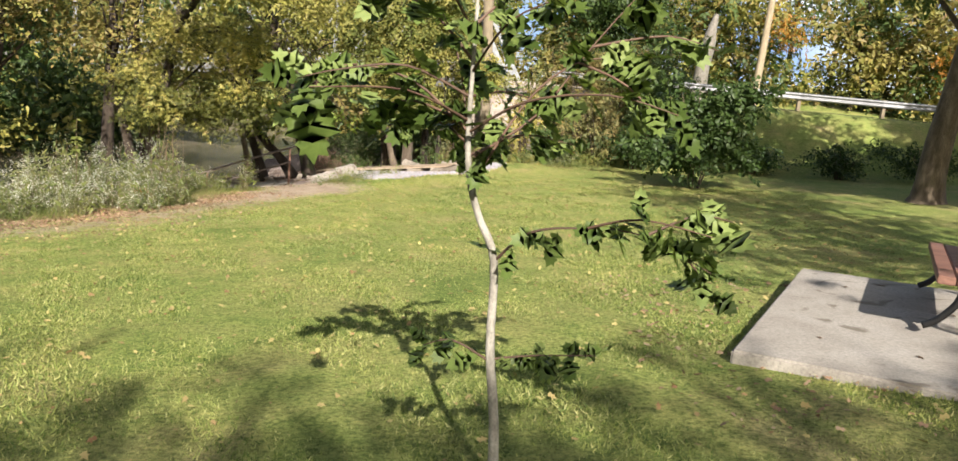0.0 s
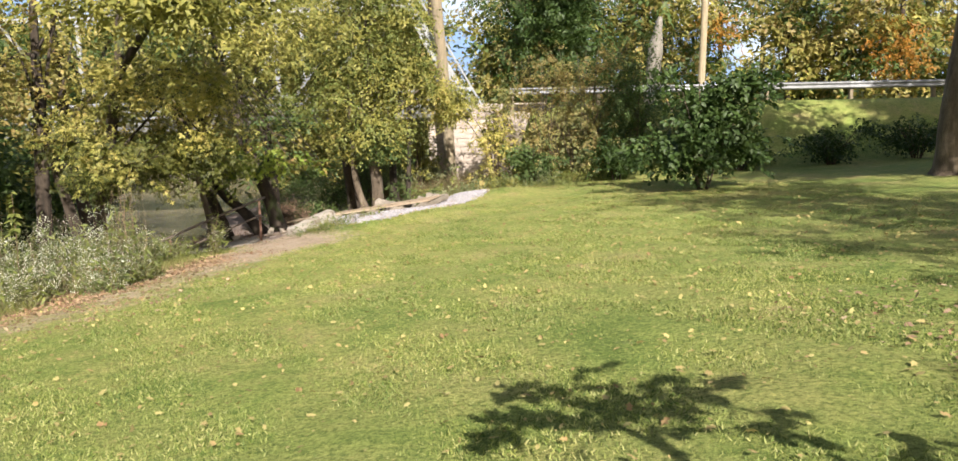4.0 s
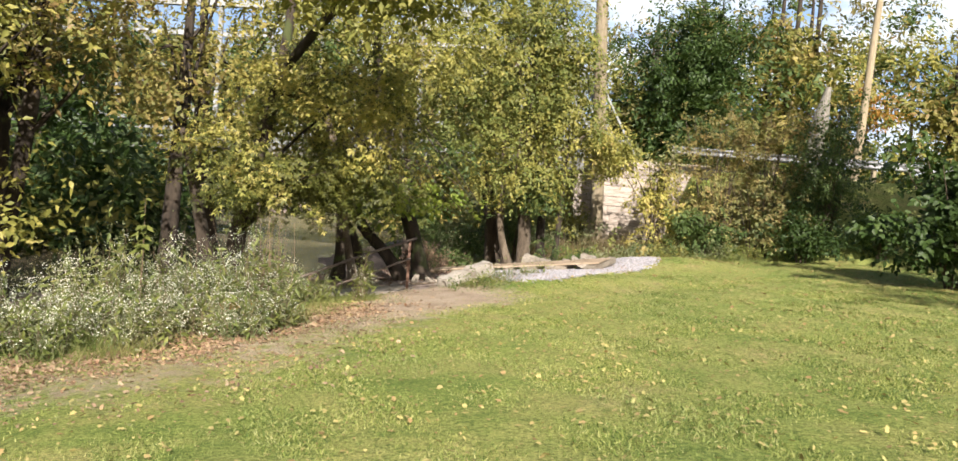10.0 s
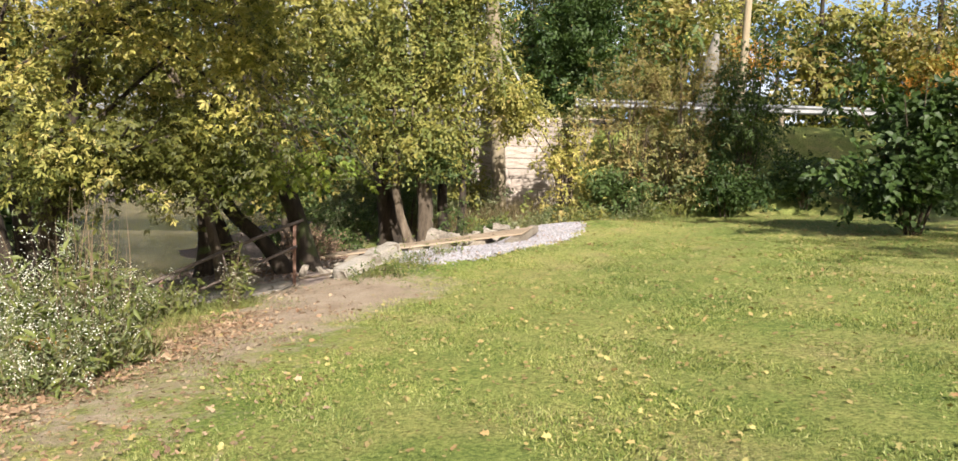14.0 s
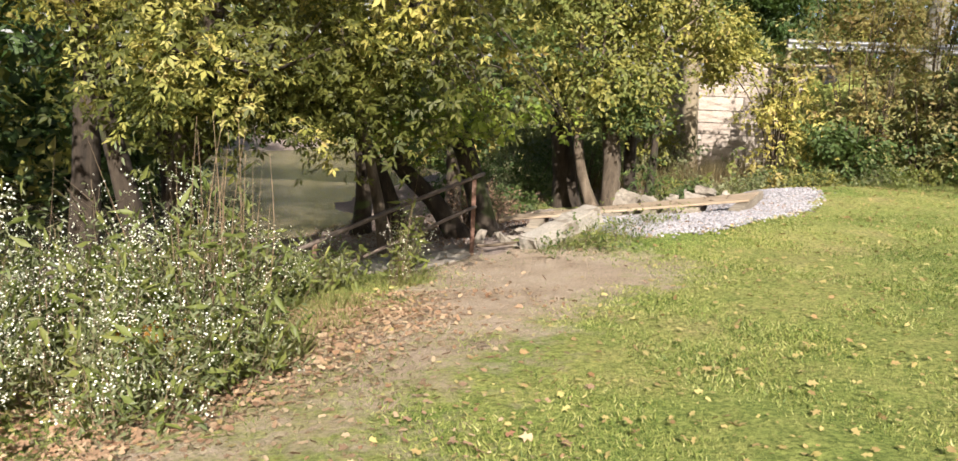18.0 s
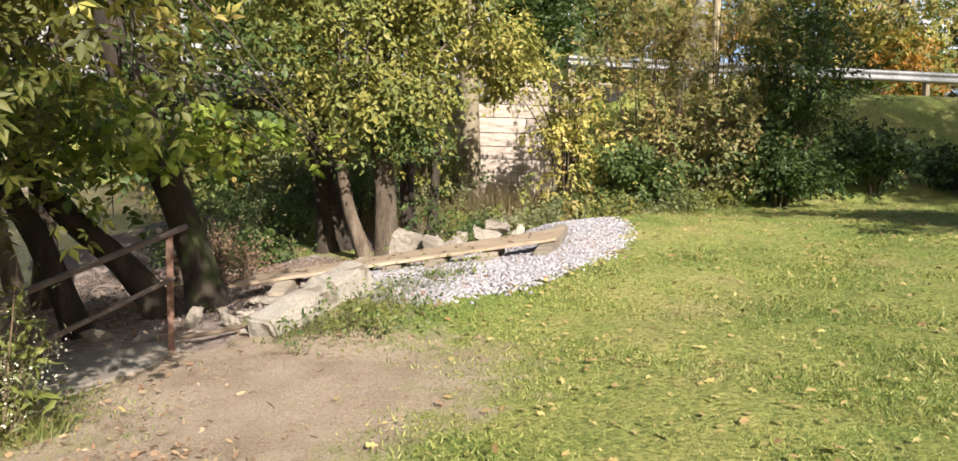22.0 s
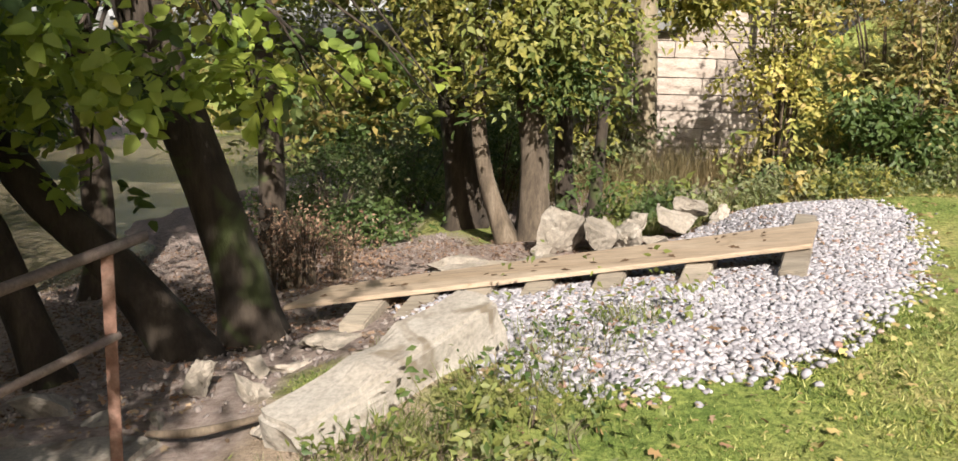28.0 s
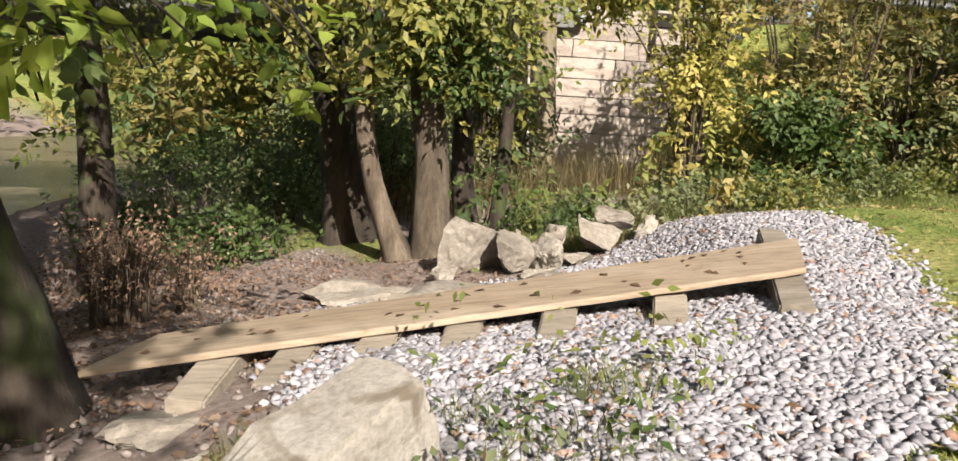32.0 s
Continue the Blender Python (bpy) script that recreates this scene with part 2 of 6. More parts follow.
M["leaf_green"] = leafy("leaf_green", [(0.033, 0.06, 0.018), (0.054, 0.09, 0.027), (0.078, 0.114, 0.036), (0.12, 0.15, 0.051)], 0.28)
M["leaf_dark"] = leafy("leaf_dark", [(0.021, 0.042, 0.012), (0.036, 0.066, 0.015), (0.06, 0.09, 0.024)], 0.25)
M["leaf_bright"] = leafy("leaf_bright", [(0.084, 0.114, 0.03), (0.144, 0.168, 0.048), (0.216, 0.216, 0.072)], 0.28)
M["leaf_lime"] = leafy("leaf_lime", [(0.13, 0.19, 0.035), (0.22, 0.29, 0.055), (0.33, 0.37, 0.09)], 0.4)
M["leaf_rusty"] = leafy("leaf_rusty", [(0.09, 0.114, 0.036), (0.156, 0.15, 0.048), (0.222, 0.168, 0.066), (0.174, 0.096, 0.048)], 0.28)
M["leaf_weed"] = leafy("leaf_weed", [(0.09, 0.114, 0.054), (0.132, 0.156, 0.078), (0.186, 0.198, 0.114), (0.24, 0.216, 0.138)], 0.3)
M["leaf_mixed"] = leafy("leaf_mixed", [(0.066, 0.09, 0.036), (0.126, 0.144, 0.06), (0.198, 0.198, 0.084), (0.276, 0.246, 0.102), (0.276, 0.198, 0.084), (0.162, 0.096, 0.054)], 0.28)
M["leaf_orange"] = leafy("leaf_orange", [(0.18, 0.12, 0.03), (0.3, 0.132, 0.024), (0.27, 0.18, 0.036)], 0.28)
M["petal"] = leafy("petal", [(0.66, 0.66, 0.64), (0.8, 0.8, 0.78)], 0.25)
M["leaf_fallen"] = leafy("leaf_fallen", [(0.168, 0.096, 0.048), (0.27, 0.18, 0.09), (0.33, 0.264, 0.12), (0.396, 0.348, 0.15), (0.216, 0.096, 0.054)], 0.1, 0.8)
M["leaf_litter"] = leafy("leaf_litter", [(0.13, 0.085, 0.058), (0.24, 0.155, 0.11), (0.35, 0.265, 0.19), (0.2, 0.105, 0.068), (0.3, 0.22, 0.14)], 0.05, 0.9, clump=0.15)
M["leaf_forest"] = leafy("leaf_forest", [(0.075, 0.045, 0.033), (0.14, 0.08, 0.058), (0.22, 0.14, 0.105), (0.3, 0.22, 0.175)], 0.05, 0.9, clump=0.2)
M["leaf_dead"] = leafy("leaf_dead", [(0.048, 0.03, 0.018), (0.09, 0.054, 0.033), (0.132, 0.078, 0.048)], 0.05, 0.9)
M["grass"] = leafy("grass", [(0.03, 0.058, 0.011), (0.13, 0.18, 0.043), (0.29, 0.315, 0.105), (0.5, 0.47, 0.25)], 0.3, 0.6, clump=0.2)
M["reed"] = leafy("reed", [(0.06, 0.06, 0.027), (0.12, 0.096, 0.048), (0.18, 0.132, 0.072), (0.216, 0.18, 0.108)], 0.3, 0.7)
M["grass_tall"] = leafy("grass_tall", [(0.066, 0.096, 0.027), (0.114, 0.15, 0.042), (0.198, 0.198, 0.078), (0.282, 0.246, 0.138)], 0.35, 0.6)

# lawn, bare path, leaf litter and stony shore on one sheet
M["ground"], nt, p = start_mat("ground")
lawn = ramp(nt, tex(nt, 0.55, 5, 0.6, 0.5), [(0.25, (0.12, 0.175, 0.045)), (0.42, (0.2, 0.245, 0.072)), (0.58, (0.265, 0.275, 0.098)), (0.72, (0.33, 0.28, 0.145))])
# fine dark specks in the colour stand in for shadows between grass blades
lawn = mixc(nt, 0.95, lawn, ramp(nt, tex(nt, 24, 6, 0.8), [(0.36, (0.3, 0.36, 0.25)), (0.5, (0.9, 0.92, 0.85)), (0.64, (1.5, 1.4, 1.35))]), "MULTIPLY")
lawn = mixc(nt, 0.6, lawn, ramp(nt, tex(nt, 4.5, 4, 0.7), [(0.35, (0.7, 0.8, 0.65)), (0.62, (1.2, 1.12, 1.1))]), "MULTIPLY")
dirt = ramp(nt, tex(nt, 1.4, 6, 0.65), [(0.3, (0.264, 0.204, 0.15)), (0.5, (0.366, 0.294, 0.228)), (0.7, (0.426, 0.354, 0.282))])
dirt = mixc(nt, 0.7, dirt, ramp(nt, tex(nt, 42, 5, 0.8), [(0.34, (0.45, 0.42, 0.38)), (0.5, (0.95, 0.94, 0.92)), (0.62, (1.2, 1.18, 1.15))]), "MULTIPLY")
shore = ramp(nt, tex(nt, 14, 6, 0.7), [(0.3, (0.16, 0.118, 0.1)), (0.5, (0.27, 0.215, 0.19)), (0.7, (0.38, 0.32, 0.29))])
at1, at2 = nt.nodes.new("ShaderNodeAttribute"), nt.nodes.new("ShaderNodeAttribute")
at1.attribute_name, at2.attribute_name = "bare", "shore"
at3 = nt.nodes.new("ShaderNodeAttribute")
at3.attribute_name = "stony"


def ragged(fac, sc, amount):
    n = nt.nodes.new("ShaderNodeMath")
    n.operation = "MULTIPLY_ADD"
    nt.links.new(tex(nt, sc, 6, 0.75), n.inputs[0])
    n.inputs[1].default_value = amount
    nt.links.new(fac, n.inputs[2])
    o = nt.nodes.new("ShaderNodeMath")
    o.operation = "SUBTRACT"
    nt.links.new(n.outputs[0], o.inputs[0])
    o.inputs[1].default_value = amount / 2
    return ramp(nt, o.outputs[0], [(0.3, (0, 0, 0)), (0.75, (1, 1, 1))])


col = mixc(nt, ragged(at1.outputs["Fac"], 3.2, 1.9), lawn, dirt)
stony = ramp(nt, tex(nt, 30, 4, 0.6), [(0.35, (0.23, 0.215, 0.215)), (0.5, (0.31, 0.295, 0.3)), (0.65, (0.37, 0.355, 0.36))])
col = mixc(nt, ragged(at2.outputs["Fac"], 4.0, 0.9), col, shore)
col = mixc(nt, ragged(at3.outputs["Fac"], 6.0, 0.5), col, stony)
nt.links.new(col, p.inputs["Base Color"])
p.inputs["Roughness"].default_value = 0.95
p.inputs["Specular IOR Level"].default_value = 0.15
nt.links.new(bump(nt, mixc(nt, 0.5, tex(nt, 38, 6, 0.75), tex(nt, 9, 5, 0.7)), 0.9, 0.05), p.inputs["Normal"])

M["water"], nt, p = start_mat("water")
nt.links.new(ramp(nt, tex(nt, 0.3, 4), [(0.3, (0.12, 0.099, 0.066)), (0.7, (0.192, 0.162, 0.114))]), p.inputs["Base Color"])
p.inputs["Roughness"].default_value, p.inputs["IOR"].default_value = 0.24, 1.33
nt.links.new(bump(nt, mixc(nt, 0.4, tex(nt, 2.2, 4, 0.6, 0.6, (1, 0.5, 1)), tex(nt, 9, 3)), 0.35, 0.06), p.inputs["Normal"])

# ---- builders ----


def npmesh(name, verts, faces, mat, parent=None, label="", smooth=False):
    """One mesh object from arrays; every face has the same number of corners."""
    verts, faces = np.asarray(verts, np.float32), np.asarray(faces, np.int32)
    me = bpy.data.meshes.new(name)
    k = faces.shape[1]
    me.vertices.add(len(verts))
    me.vertices.foreach_set("co", verts.ravel())
    me.loops.add(faces.size)
    me.loops.foreach_set("vertex_index", faces.ravel())
    me.polygons.add(len(faces))
    me.polygons.foreach_set("loop_start", np.arange(0, faces.size, k, dtype=np.int32))
    if smooth:
        me.polygons.foreach_set("use_smooth", np.ones(len(faces), bool))
    me.update(calc_edges=True)
    me.materials.append(mat)
    ob = new(name, me)
    if parent is not None:
        ob.parent = parent
        ob.matrix_parent_inverse = parent.matrix_basis.inverted()
    if label:
        tagged(ob, label)
    return ob


def part(name, bm, mat, parent=None, label="", smooth=False):
    me = bpy.data.meshes.new(name)
    bmesh.ops.recalc_face_normals(bm, faces=bm.faces)
    bm.to_mesh(me)
    bm.free()
    for f in me.polygons:
        f.use_smooth = smooth
    me.materials.append(mat)
    ob = new(name, me)
    if parent is not None:
        ob.parent = parent
        ob.matrix_parent_inverse = parent.matrix_basis.inverted()
    if label:
        tagged(ob, label)
    return ob


def thing(name, x, y, z, label, category, group="", kind=""):
    ob = new(name)
    ob.empty_display_size = 0.1
    ob.matrix_basis = pose(x, y, z)
    return tagged(ob, label, category, group, kind)


def block(m, sx, sy, sz, bevel=0.0, rough=0.0, cuts=0, freq=3.0):
    """A bmesh block of that size with its middle at the pose m; worn by bevel and rough."""
    bm = bmesh.new()
    bmesh.ops.create_cube(bm, size=1.0)
    for v in bm.verts:
        v.co = Vector((v.co.x * sx, v.co.y * sy, v.co.z * sz))
    if bevel:
        bmesh.ops.bevel(bm, geom=list(bm.edges), offset=bevel, segments=2, affect="EDGES", clamp_overlap=True)
    if cuts:
        bmesh.ops.subdivide_edges(bm, edges=[e for e in bm.edges if e.calc_length() > 2.5 * bevel + 0.02], cuts=cuts, use_grid_fill=True)
    for v in bm.verts:
        if rough:
            v.co += v.co.normalized() * rough * noise.noise(v.co * freq + Vector((sx, sy, sz)) * 7.3)
        v.co = m @ v.co
    return bm


def joined(bms):
    out = bms[0]
    for b in bms[1:]:
        me = bpy.data.meshes.new("tmp")
        b.to_mesh(me)
        b.free()
        out.from_mesh(me)
        bpy.data.meshes.remove(me)
    return out


def boulder(m, sx, sy, sz, seed, sub=3, rough=0.34, flat=0.5):
    """An angular stone: a rounded lump cut by a few flat faces."""
    bm = bmesh.new()
    bmesh.ops.create_icosphere(bm, subdivisions=sub, radius=1.0)
    r = random.Random(seed)
    cuts = [(Vector((r.gauss(0, 1), r.gauss(0, 1), r.gauss(0, 1))).normalized(), r.uniform(flat, flat + 0.4)) for _ in range(13)]
    for v in bm.verts:
        k = v.co.copy()
        for n, d in cuts:
            o = k.dot(n) - d
            if o > 0:
                k -= n * o
        k += k.normalized() * rough * 0.3 * noise.noise(k * 2.1 + Vector((seed, 0, 0)))
        if sub > 2:
            k += k.normalized() * rough * 0.3 * (0.5 - abs(noise.noise(k * 4.5 + Vector((seed, 3, 0)))))
        k += k.normalized() * rough * 0.16 * noise.noise(k * 11 + Vector((seed, 3, 0)))
        v.co = m @ Vector((k.x * sx, k.y * sy, k.z * sz))
    return bm


def tube(points, radii, seg=10, rough=0.0, seed=0.0, flare=0.0):
    """Verts and quads of a tapered, uneven tube along points."""
    pts = np.array(points, float)
    # a smooth line through the points
    n = len(pts)
    tt = np.linspace(0, n - 1, (n - 1) * 4 + 1)
    pp, rr = [], []
    for t in tt:
        i = min(int(t), n - 2)
        u = t - i
        p0, p1, p2, p3 = pts[max(i - 1, 0)], pts[i], pts[i + 1], pts[min(i + 2, n - 1)]
        pp.append(0.5 * (2 * p1 + (p2 - p0) * u + (2 * p0 - 5 * p1 + 4 * p2 - p3) * u**2 + (3 * p1 - p0 - 3 * p2 + p3) * u**3))
        rr.append(radii[i] * (1 - u) + radii[i + 1] * u)
    pp, rr = np.array(pp), np.array(rr)
    if flare:
        h = np.linalg.norm(pp - pp[0], axis=1)
        rr = rr * (1 + flare * np.exp(-h / 0.28))
    d = np.gradient(pp, axis=0)
    d /= np.linalg.norm(d, axis=1)[:, None] + 1e-9
    ref = np.array([0.31, 0.95, 0.05])
    a = np.cross(d, ref)
    a /= np.linalg.norm(a, axis=1)[:, None] + 1e-9
    b = np.cross(d, a)
    verts = []
    for i in range(len(pp)):
        for s in range(seg):
            th = 2 * math.pi * s / seg
            k = 1.0
            if rough:
                k += rough * noise.noise(Vector((math.cos(th) * 1.7 + seed, math.sin(th) * 1.7, i * 0.35 + seed)))
                k += rough * 0.7 * math.cos(th * 5 + seed) * (math.exp(-i * 0.35) if flare else 0.2)
            verts.append(pp[i] + rr[i] * k * (math.cos(th) * a[i] + math.sin(th) * b[i]))
    faces = []
    for i in range(len(pp) - 1):
        for s in range(seg):
            q = (s + 1) % seg
            faces.append((i * seg + s, i * seg + q, (i + 1) * seg + q, (i + 1) * seg + s))
    top = len(verts)
    verts += [pp[-1], pp[0]]
    for s in range(seg):
        q = (s + 1) % seg
        faces.append(((len(pp) - 1) * seg + s, (len(pp) - 1) * seg + q, top, top))
    faces = [f if f[2] != f[3] else (f[0], f[1], f[2]) for f in faces]
    return verts, faces


def tubes(name, specs, mat, parent, label="", smooth=True):
    """Several tubes joined into one mesh part."""
    me = bpy.data.meshes.new(name)
    V, F = [], []
    for sp in specs:
        v, f = tube(*sp[:2], **(sp[2] if len(sp) > 2 else {}))
        k = len(V)
        V += [tuple(x) for x in v]
        F += [tuple(i + k for i in q) for q in f]
    me.from_pydata(V, [], F)
    me.update()
    for poly in me.polygons:
        poly.use_smooth = smooth
    me.materials.append(mat)
    ob = new(name, me)
    if parent is not None:
        ob.parent = parent
        ob.matrix_parent_inverse = parent.matrix_basis.inverted()
    if label:
        tagged(ob, label)
    return ob


def oak_outline():
    """A deeply cut oak leaf with toothed lobes, as a fan round four points of the midrib."""
    half = [(0.08, 0.05), (0.14, 0.2), (0.25, 0.22), (0.26, 0.14), (0.32, 0.16), (0.37, 0.37), (0.46, 0.33), (0.57, 0.43), (0.55, 0.27), (0.6, 0.17), (0.69, 0.27), (0.77, 0.2), (0.89, 0.23), (0.85, 0.1)]
    rib = [0.0, 0.2, 0.45, 0.7, 1.0]
    v = [(u, 0.0, 0.0) for u in rib] + [(u, w, 0.0) for u, w in half] + [(u, -w, 0.0) for u, w in half]
    f, n = [], len(half)
    for s in (0, 1):
        edge = [0] + [5 + s * n + i for i in range(n)] + [4]
        last = 1
        for p, q in zip(edge, edge[1:]):
            u = (v[p][0] + v[q][0]) / 2
            mid = 1 if u < 0.29 else 2 if u < 0.56 else 3
            if mid != last:
                f.append((last, p, mid) if s else (last, mid, p))
                last = mid
            f.append((mid, q, p) if s else (mid, p, q))
    return v, f


# leaf outlines: along the leaf, across it, and out of its plane
LEAF = {
    "plain": ([(0, 0, 0), (0.35, 0.24, 0.05), (1, 0, -0.08), (0.35, -0.24, 0.05)], [(0, 1, 2), (0, 2, 3)]),
    "broad": ([(0, 0, 0), (0.25, 0.34, 0.05), (0.7, 0.24, 0.02), (1, 0, -0.12), (0.7, -0.24, 0.02), (0.25, -0.34, 0.05)], [(0, 1, 2), (0, 2, 3), (0, 3, 4), (0, 4, 5)]),
    "lobed": ([(0, 0, 0), (0.1, 0.3, 0.02), (0.42, 0.16, 0.03), (0.55, 0.42, -0.04), (0.66, 0.14, 0.02), (1, 0, -0.1), (0.66, -0.14, 0.02), (0.55, -0.42, -0.04), (0.42, -0.16, 0.03), (0.1, -0.3, 0.02)],
              [(0, 1, 2), (2, 3, 4), (0, 2, 4), (0, 4, 5), (0, 5, 6), (0, 6, 8), (6, 7, 8), (0, 8, 9)]),
    "oak": oak_outline(),
    "trifoliate": ([(0.32, 0, 0.03), (0.62, 0.15, 0.04), (1, 0, -0.1), (0.62, -0.15, 0.04), (0.3, 0.03, 0.03), (0.34, 0.28, 0.03), (0.66, 0.5, -0.08), (0.5, 0.16, 0.03), (0.3, -0.03, 0.03), (0.34, -0.28, 0.03), (0.66, -0.5, -0.08), (0.5, -0.16, 0.03)],
                   [(0, 1, 2), (0, 2, 3), (4, 5, 6), (4, 6, 7), (8, 10, 9), (8, 11, 10)]),
    "blade": ([(0, 0.5, 0), (0, -0.5, 0), (1, 0, 0.15)], [(0, 1, 2)]),
    "tall": ([(0, 0.5, 0), (0, -0.5, 0), (0.6, 0.32, 0.06), (0.6, -0.32, 0.06), (1, 0, 0.28)], [(0, 1, 3), (0, 3, 2), (2, 3, 4)]),
    "star": ([(-0.5, 0, 0.05), (0, 0.5, 0.05), (0.5, 0, 0.05), (0, -0.5, 0.05)], [(0, 1, 2), (0, 2, 3)]),
}


def unit(v):
    return v / (np.linalg.norm(v, axis=-1, keepdims=True) + 1e-9)


def scatter(name, pos, along, normal, size, shape, mat, parent=None, label="", wide=1.0):
    """Leaves of one outline at pos, pointing along, with the given normals and sizes."""
    tv, tf = np.array(LEAF[shape][0], float), np.array(LEAF[shape][1])
    if shape == "oak":
        # folded along the midrib, tip and lobes curling
        tv[:, 2] += 0.09 * np.abs(tv[:, 1]) - 0.1 * tv[:, 0] ** 2 + 0.012 * np.sin(9 * tv[:, 0])
    n = len(pos)
    x = unit(along)
    y = unit(np.cross(normal, x))
    z = np.cross(x, y)
    s = np.broadcast_to(np.asarray(size, float), (n,))[:, None, None]
    w = np.broadcast_to(np.asarray(wide, float), (n,))[:, None, None]
    if shape == "oak":
        tv = tv[None] + rng.normal(size=(n,) + tv.shape) * np.array([0.012, 0.014, 0.012])
    else:
        tv = tv[None]
    V = pos[:, None] + s * (tv[:, :, :1] * x[:, None] + w * tv[:, :, 1:2] * y[:, None] + tv[:, :, 2:3] * z[:, None])
    F = tf[None] + (np.arange(n) * tv.shape[1])[:, None, None]
    return npmesh(name, V.reshape(-1, 3), F.reshape(-1, tf.shape[1]), mat, parent, label, smooth=shape == "oak")


def clumps(blobs, n, per=12, spread=0.18, gap=-0.18, freq=0.7):
    """Places of leaves: sprays of leaves on the outer part of each blob, with gaps between them."""
    w = np.array([b[6] if len(b) > 6 else b[3] * b[4] * b[5] for b in blobs], float)
    out, k = [], max(1, n // per)
    pick = rng.choice(len(blobs), size=int(k * 1.7) + 5, p=w / w.sum())
    for i in pick:
        b = blobs[i]
        d = unit(rng.normal(size=3))
        r = rng.random() ** 0.42
        c = np.array(b[:3]) + d * r * np.array(b[3:6])
        if noise.noise(Vector(c) * freq) < gap:
            continue
        out.append(c)
        if len(out) >= k:
            break
    out = out or [np.array(blobs[0][:3])]
    out = np.repeat(np.array(out), per, axis=0)
    return out + rng.normal(size=out.shape) * spread * np.array([1, 1, 0.42])


def foliage(name, blobs, n, size, mat, parent, shape="plain", per=12, spread=0.18, up=0.7, droop=0.45, gap=-0.08, freq=0.95, label=""):
    """Leaves in sprays: each spray is a short drooping twig with leaves on both sides that lie much the same way."""
    leaves = 9
    c = clumps(blobs, max(1, n // leaves), max(1, per // leaves), spread * 1.3, gap, freq)
    k = len(c)
    mid = np.array([b[:3] for b in blobs])
    out = unit(c - mid[np.argmin(((c[:, None] - mid[None]) ** 2).sum(-1), axis=1)])
    axis_ = unit(out * np.array([1, 1, 0.3]) + rng.normal(size=(k, 3)) * 0.55 + np.array([0, 0, -droop * 0.7]))
    nor = unit(out * 0.5 + rng.normal(size=(k, 3)) * 0.4 + np.array([0.03, -0.35, up]))
    nor = unit(nor - (nor * axis_).sum(1, keepdims=True) * axis_)
    side = np.cross(nor, axis_)
    u = np.linspace(0, 1, leaves)[None, :, None]
    sgn = np.where(np.arange(leaves) % 2, 1.0, -1.0)[None, :, None]
    sgn = np.where(np.arange(leaves)[None, :, None] == leaves - 1, 0.0, sgn)
    run = (spread * 1.2 + size) * rng.uniform(0.7, 1.3, (k, 1, 1))
    pos = c[:, None] + axis_[:, None] * run * (u - 0.5) - nor[:, None] * run * 0.25 * u**2 + rng.normal(size=(k, leaves, 3)) * spread * 0.16
    along = side[:, None] * sgn + axis_[:, None] * 0.75 + rng.normal(size=(k, leaves, 3)) * 0.28 + np.array([0, 0, -droop * 0.35])
    lean = nor[:, None] + rng.normal(size=(k, leaves, 3)) * 0.3
    pos, along, lean = pos.reshape(-1, 3), along.reshape(-1, 3), unit(lean.reshape(-1, 3))
    along = along - (along * lean).sum(1, keepdims=True) * lean
    return scatter(name, pos, along, lean, size * rng.uniform(0.6, 1.25, len(pos)), shape, mat, parent, label)


# ---- the ground ----
B, C = math.tan(radians(5.5)), math.tan(radians(-0.5))
BANK_Y = [-40, 8, 13, 17, 20.5, 23.3, 24.6, 27, 30, 33, 36, 48, 62, 80, 110]
BANK_X = [-30, -17, -13.6, -11.2, -9.3, -8.6, -7.6, -7.0, -6.2, -5.6, -5.2, -7.5, -14, -24, -38]
ROAD_Z, WATER_Z = 3.1, -1.62


def smooth(t):
    t = np.clip(t, 0, 1)
    return t * t * (3 - 2 * t)


